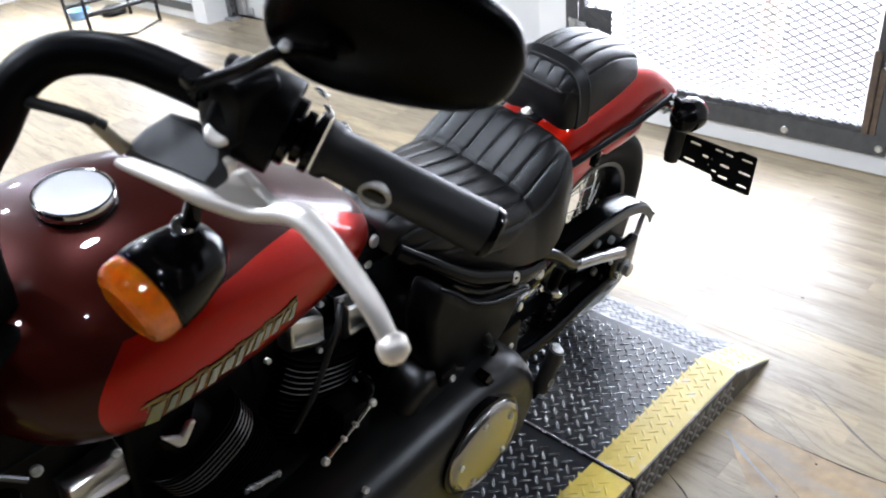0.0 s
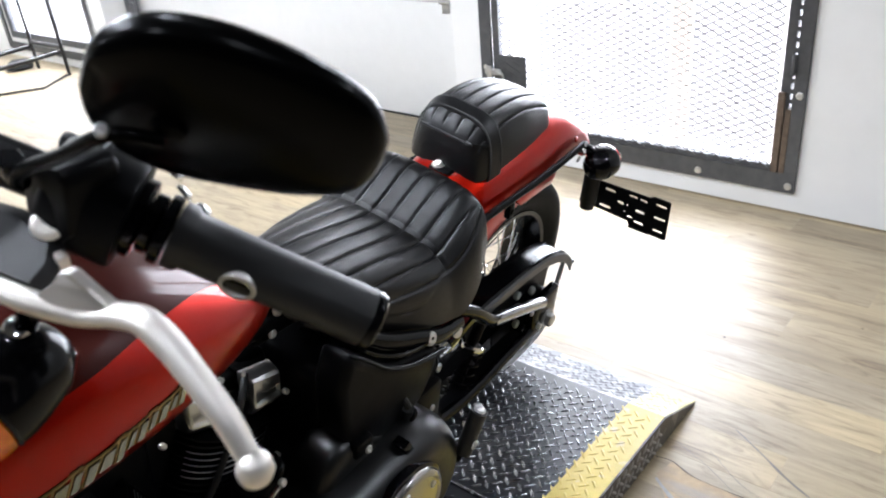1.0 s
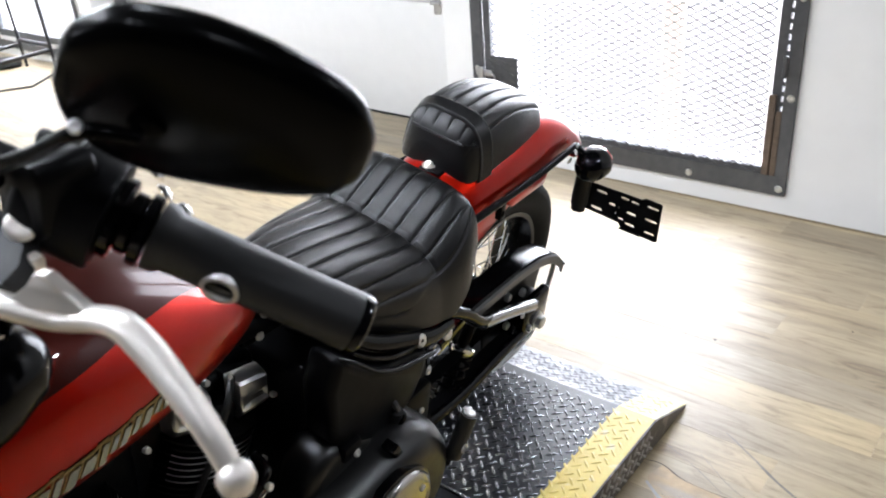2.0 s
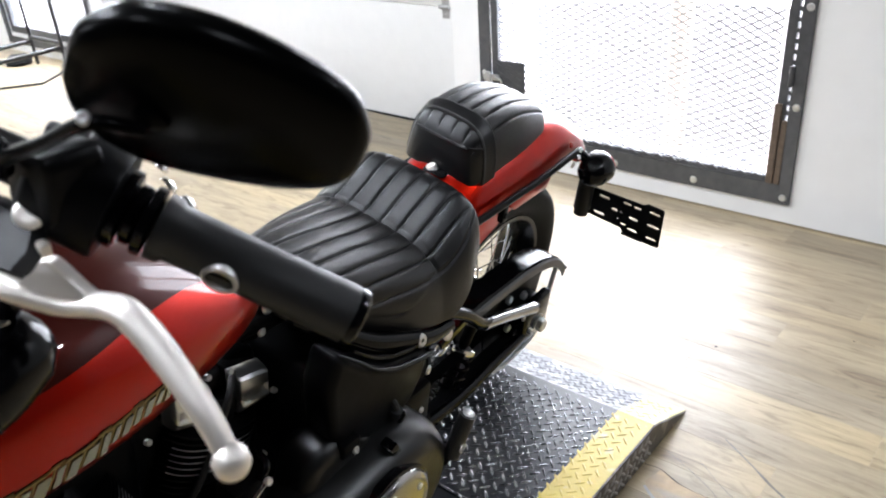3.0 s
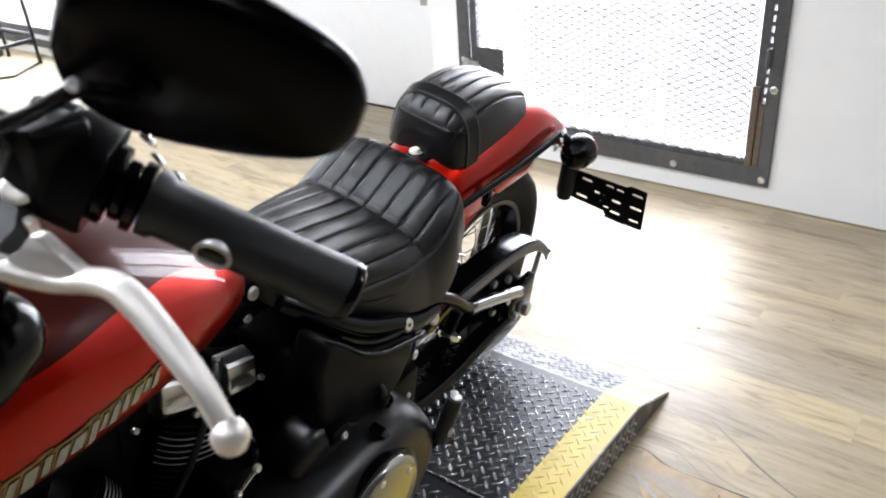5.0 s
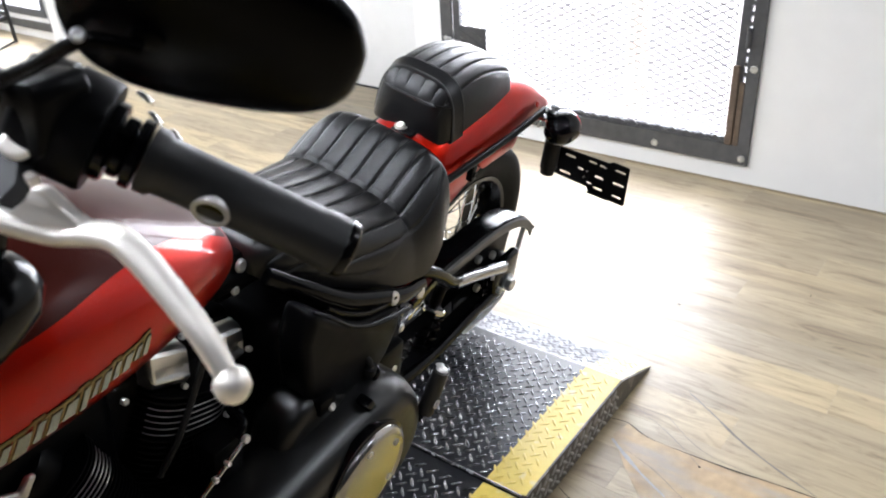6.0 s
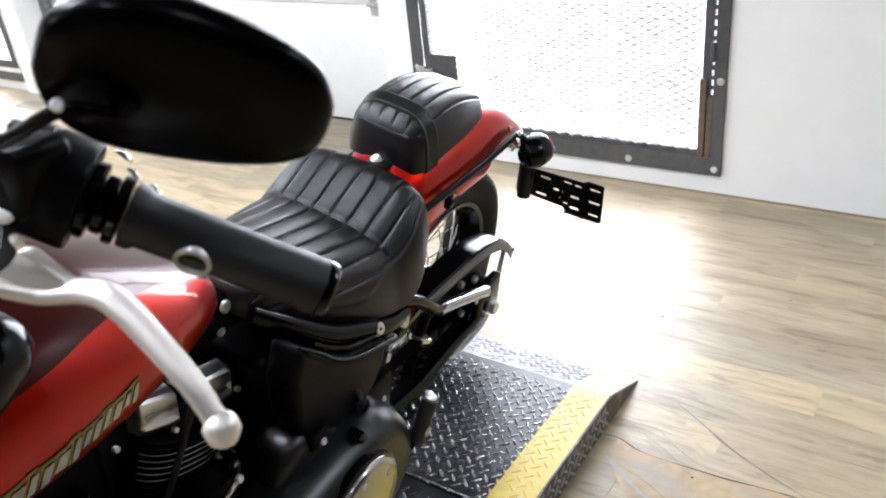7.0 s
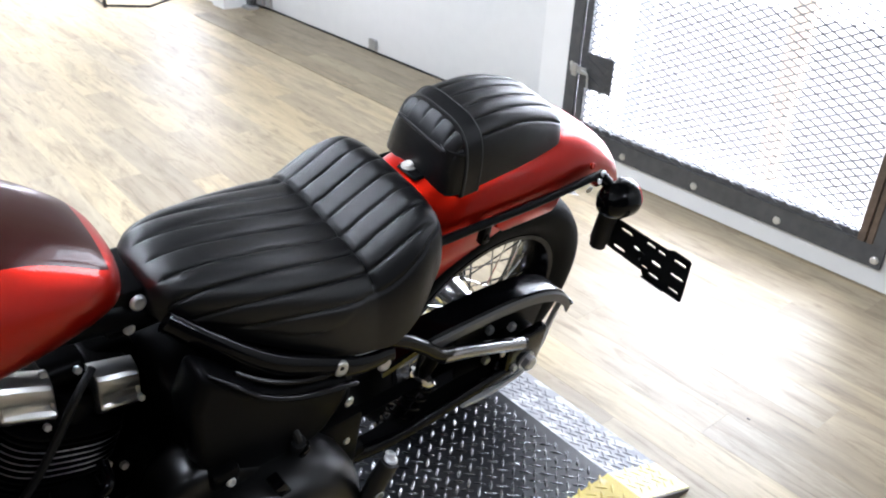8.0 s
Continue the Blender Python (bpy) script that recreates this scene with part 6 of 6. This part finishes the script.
part("stem_ball", bolt((0.4324, -1.2040, 1.3120), (0.5, -0.6, 0.5), 0.0030, 0.003), GALV, mirror)

# front turn signal
FS = Matrix.Translation((0.318, -1.241, 1.103)) @ Vector((0.034, -0.970, -0.242)).to_track_quat("Z", "Y").to_matrix().to_4x4()
fsig = part("front_turn_signal", revolve([(0.006, -0.058), (0.017, -0.054), (0.028, -0.040), (0.0335, -0.016), (0.0345, -0.008), (0.0345, 0.002), (0.0335, 0.004), (0.0310, 0.005)], 40, FS), BLACK_GLOSS, bike, "black bullet front turn signal")
part("lens", revolve([(0.0308, 0.0040), (0.0338, 0.0060), (0.0340, 0.0150), (0.0325, 0.0200), (0.0290, 0.0235), (0.0270, 0.0228), (0.0220, 0.0262), (0.0195, 0.0254), (0.0120, 0.0280), (0.0100, 0.0274), (0.002, 0.0286)], 40, FS), AMBER, fsig, "amber lens")
part("trim_ring", revolve([(0.0338, 0.0010), (0.0355, 0.0025), (0.0338, 0.0048)], 40, FS), BLACK_GLOSS, fsig, "black trim ring")
part("signal_stalk", tube([(0.305, -1.215, 1.118), (0.322, -1.205, 1.150), (0.332, -1.200, 1.200)], 0.007, 10, 4), BLACK_GLOSS, fsig)
part("stalk_cap", bolt((0.318, -1.212, 1.142), (0.5, -0.6, 0.6), 0.0075, 0.006), CHROME, fsig, "chrome stalk nut")


# ---- scuffs and cracks in the floor ----
def crack(pts, w, mat=None, name="floor_crack", label="dark crack in the vinyl floor"):
    bm = bmesh.new()
    p = spline([(x, y, 0) for x, y in pts], 5)
    rows = []
    for i, q in enumerate(p):
        d = (p[min(i + 1, len(p) - 1)] - p[max(i - 1, 0)]).normalized()
        s = Vector((-d.y, d.x, 0)) * w * (0.5 + 0.5 * noise.noise(q * 23)) * (0.35 + 0.65 * math.sin(math.pi * min(1, (i + 2) / (len(p) + 3))))
        rows.append((bm.verts.new(q + s + Vector((0, 0, 0.0011))), bm.verts.new(q - s + Vector((0, 0, 0.0011)))))
    for a, b in zip(rows, rows[1:]):
        bm.faces.new((a[0], b[0], b[1], a[1]))
    return structure(name, bm, mat or CRACK, label)


crack([(-0.328, 1.690), (-0.287, 1.695), (-0.225, 1.674), (-0.134, 1.673), (-0.029, 1.677), (0.058, 1.686), (0.146, 1.692), (0.162, 1.693)], 0.0035)
crack([(0.148, 1.690), (0.149, 1.641), (0.150, 1.588), (0.152, 1.52)], 0.0020)
crack([(-0.328, 1.421), (-0.296, 1.406), (-0.258, 1.384), (-0.21, 1.34)], 0.0030)
crack([(-0.208, 1.885), (-0.12, 1.83), (-0.045, 1.781), (0.05, 1.735), (0.146, 1.698)], 0.0055, SCUFF, "tyre_mark", "dull grey tyre mark across the boards")
crack([(-0.295, 1.625), (-0.266, 1.604), (-0.197, 1.560), (-0.119, 1.520)], 0.0085, PALE_SCUFF, "floor_scuff", "pale grey rubbed streak in the torn floor")
for line in (((-0.311, 1.767), (-0.19, 1.712), (-0.093, 1.650)), ((-0.227, 1.776), (-0.102, 1.699), (0.045, 1.686)), ((-0.250, 1.607), (-0.171, 1.582), (-0.058, 1.521))):
    crack(line, 0.0014, SCUFF, "floor_scratch", "thin grey scratch in the boards")
structure("floor_patch", slab([(-0.300, 1.640), (-0.287, 1.694), (-0.222, 1.673), (-0.134, 1.672), (-0.029, 1.676), (0.058, 1.685), (0.146, 1.691), (0.149, 1.640), (0.151, 1.588), (0.153, 1.500), (0.06, 1.472), (-0.06, 1.462), (-0.163, 1.489), (-0.235, 1.560)], 0.0001, 0.0006, "z"), TAN, "bare tan patch where the vinyl is torn away")
random.seed(5)
for k in range(46):
    sx, sy = random.uniform(-1.1, 1.0), random.uniform(1.0, 3.05)
    r = random.uniform(0.002, 0.0055)
    if -1.3 < sx < -0.30 and sy < 2.0:
        continue
    part("dirt_speck", revolve([(r, 0.0003), (r * 0.7, 0.0012), (r * 0.2, 0.0016)], 7, pose(sx, sy, 0) @ Matrix.Diagonal((1.0, random.uniform(0.4, 1), 1, 1))), CRACK, floor)

# ---- floor planks ----
PW, PL, GAP = 0.127, 1.22, 0.00025
near, far_v, far_f = {}, [], []
rows_n = int((GARAGE_Y - Y0) / PW) + 1
for r in range(rows_n):
    y0 = GARAGE_Y - (r + 1) * PW
    y1 = y0 + PW - GAP
    off = (r * 0.431 % 1.0) * PL
    c = 0
    while X0 - PL + off + c * PL < X1:
        x0 = max(X0 - PL + off + c * PL, X0 - 0.1)
        x1 = min(X0 - PL + off + (c + 1) * PL - GAP, X1 + 0.1)
        c += 1
        if x1 - x0 < 0.02:
            continue
        full = abs((x1 - x0) - (PL - GAP)) < 1e-4
        if full and x1 > -3.4 and x0 < 1.3 and y1 > 0.3:
            if "m" not in near:
                bm = bmesh.new()
                lo = [bm.verts.new(q) for q in ((0, 0, -0.004), (PL - GAP, 0, -0.004), (PL - GAP, PW - GAP, -0.004), (0, PW - GAP, -0.004))]
                e = 0.0003
                mid = [bm.verts.new(q) for q in ((0, 0, -0.0003), (PL - GAP, 0, -0.0003), (PL - GAP, PW - GAP, -0.0003), (0, PW - GAP, -0.0003))]
                hi = [bm.verts.new(q) for q in ((e, e, 0), (PL - GAP - e, e, 0), (PL - GAP - e, PW - GAP - e, 0), (e, PW - GAP - e, 0))]
                bm.faces.new(hi)
                for a, b in ((lo, mid), (mid, hi)):
                    for i in range(4):
                        bm.faces.new((a[i], a[(i + 1) % 4], b[(i + 1) % 4], b[i]))
                first = part("plank", bm, PLANK, floor)
                first.location = (x0, y0, 0)
                near["m"] = first.data
            else:
                ob = new("plank", near["m"])
                ob.parent = floor
                ob.location = (x0, y0, 0)
        else:
            k = len(far_v)
            far_v += [(x0, y0, 0), (x1, y0, 0), (x1, y1, 0), (x0, y1, 0), (x0, y0, -0.004), (x1, y0, -0.004), (x1, y1, -0.004), (x0, y1, -0.004)]
            far_f += [(k, k + 1, k + 2, k + 3), (k, k + 4, k + 5, k + 1), (k + 1, k + 5, k + 6, k + 2), (k + 2, k + 6, k + 7, k + 3), (k + 3, k + 7, k + 4, k)]
me = bpy.data.meshes.new("far_planks")
me.from_pydata(far_v, [], far_f)
me.materials.append(PLANK_FAR)
far = new("far_planks", me)
far.parent = floor
tagged(far, "", "", "", "stuff")
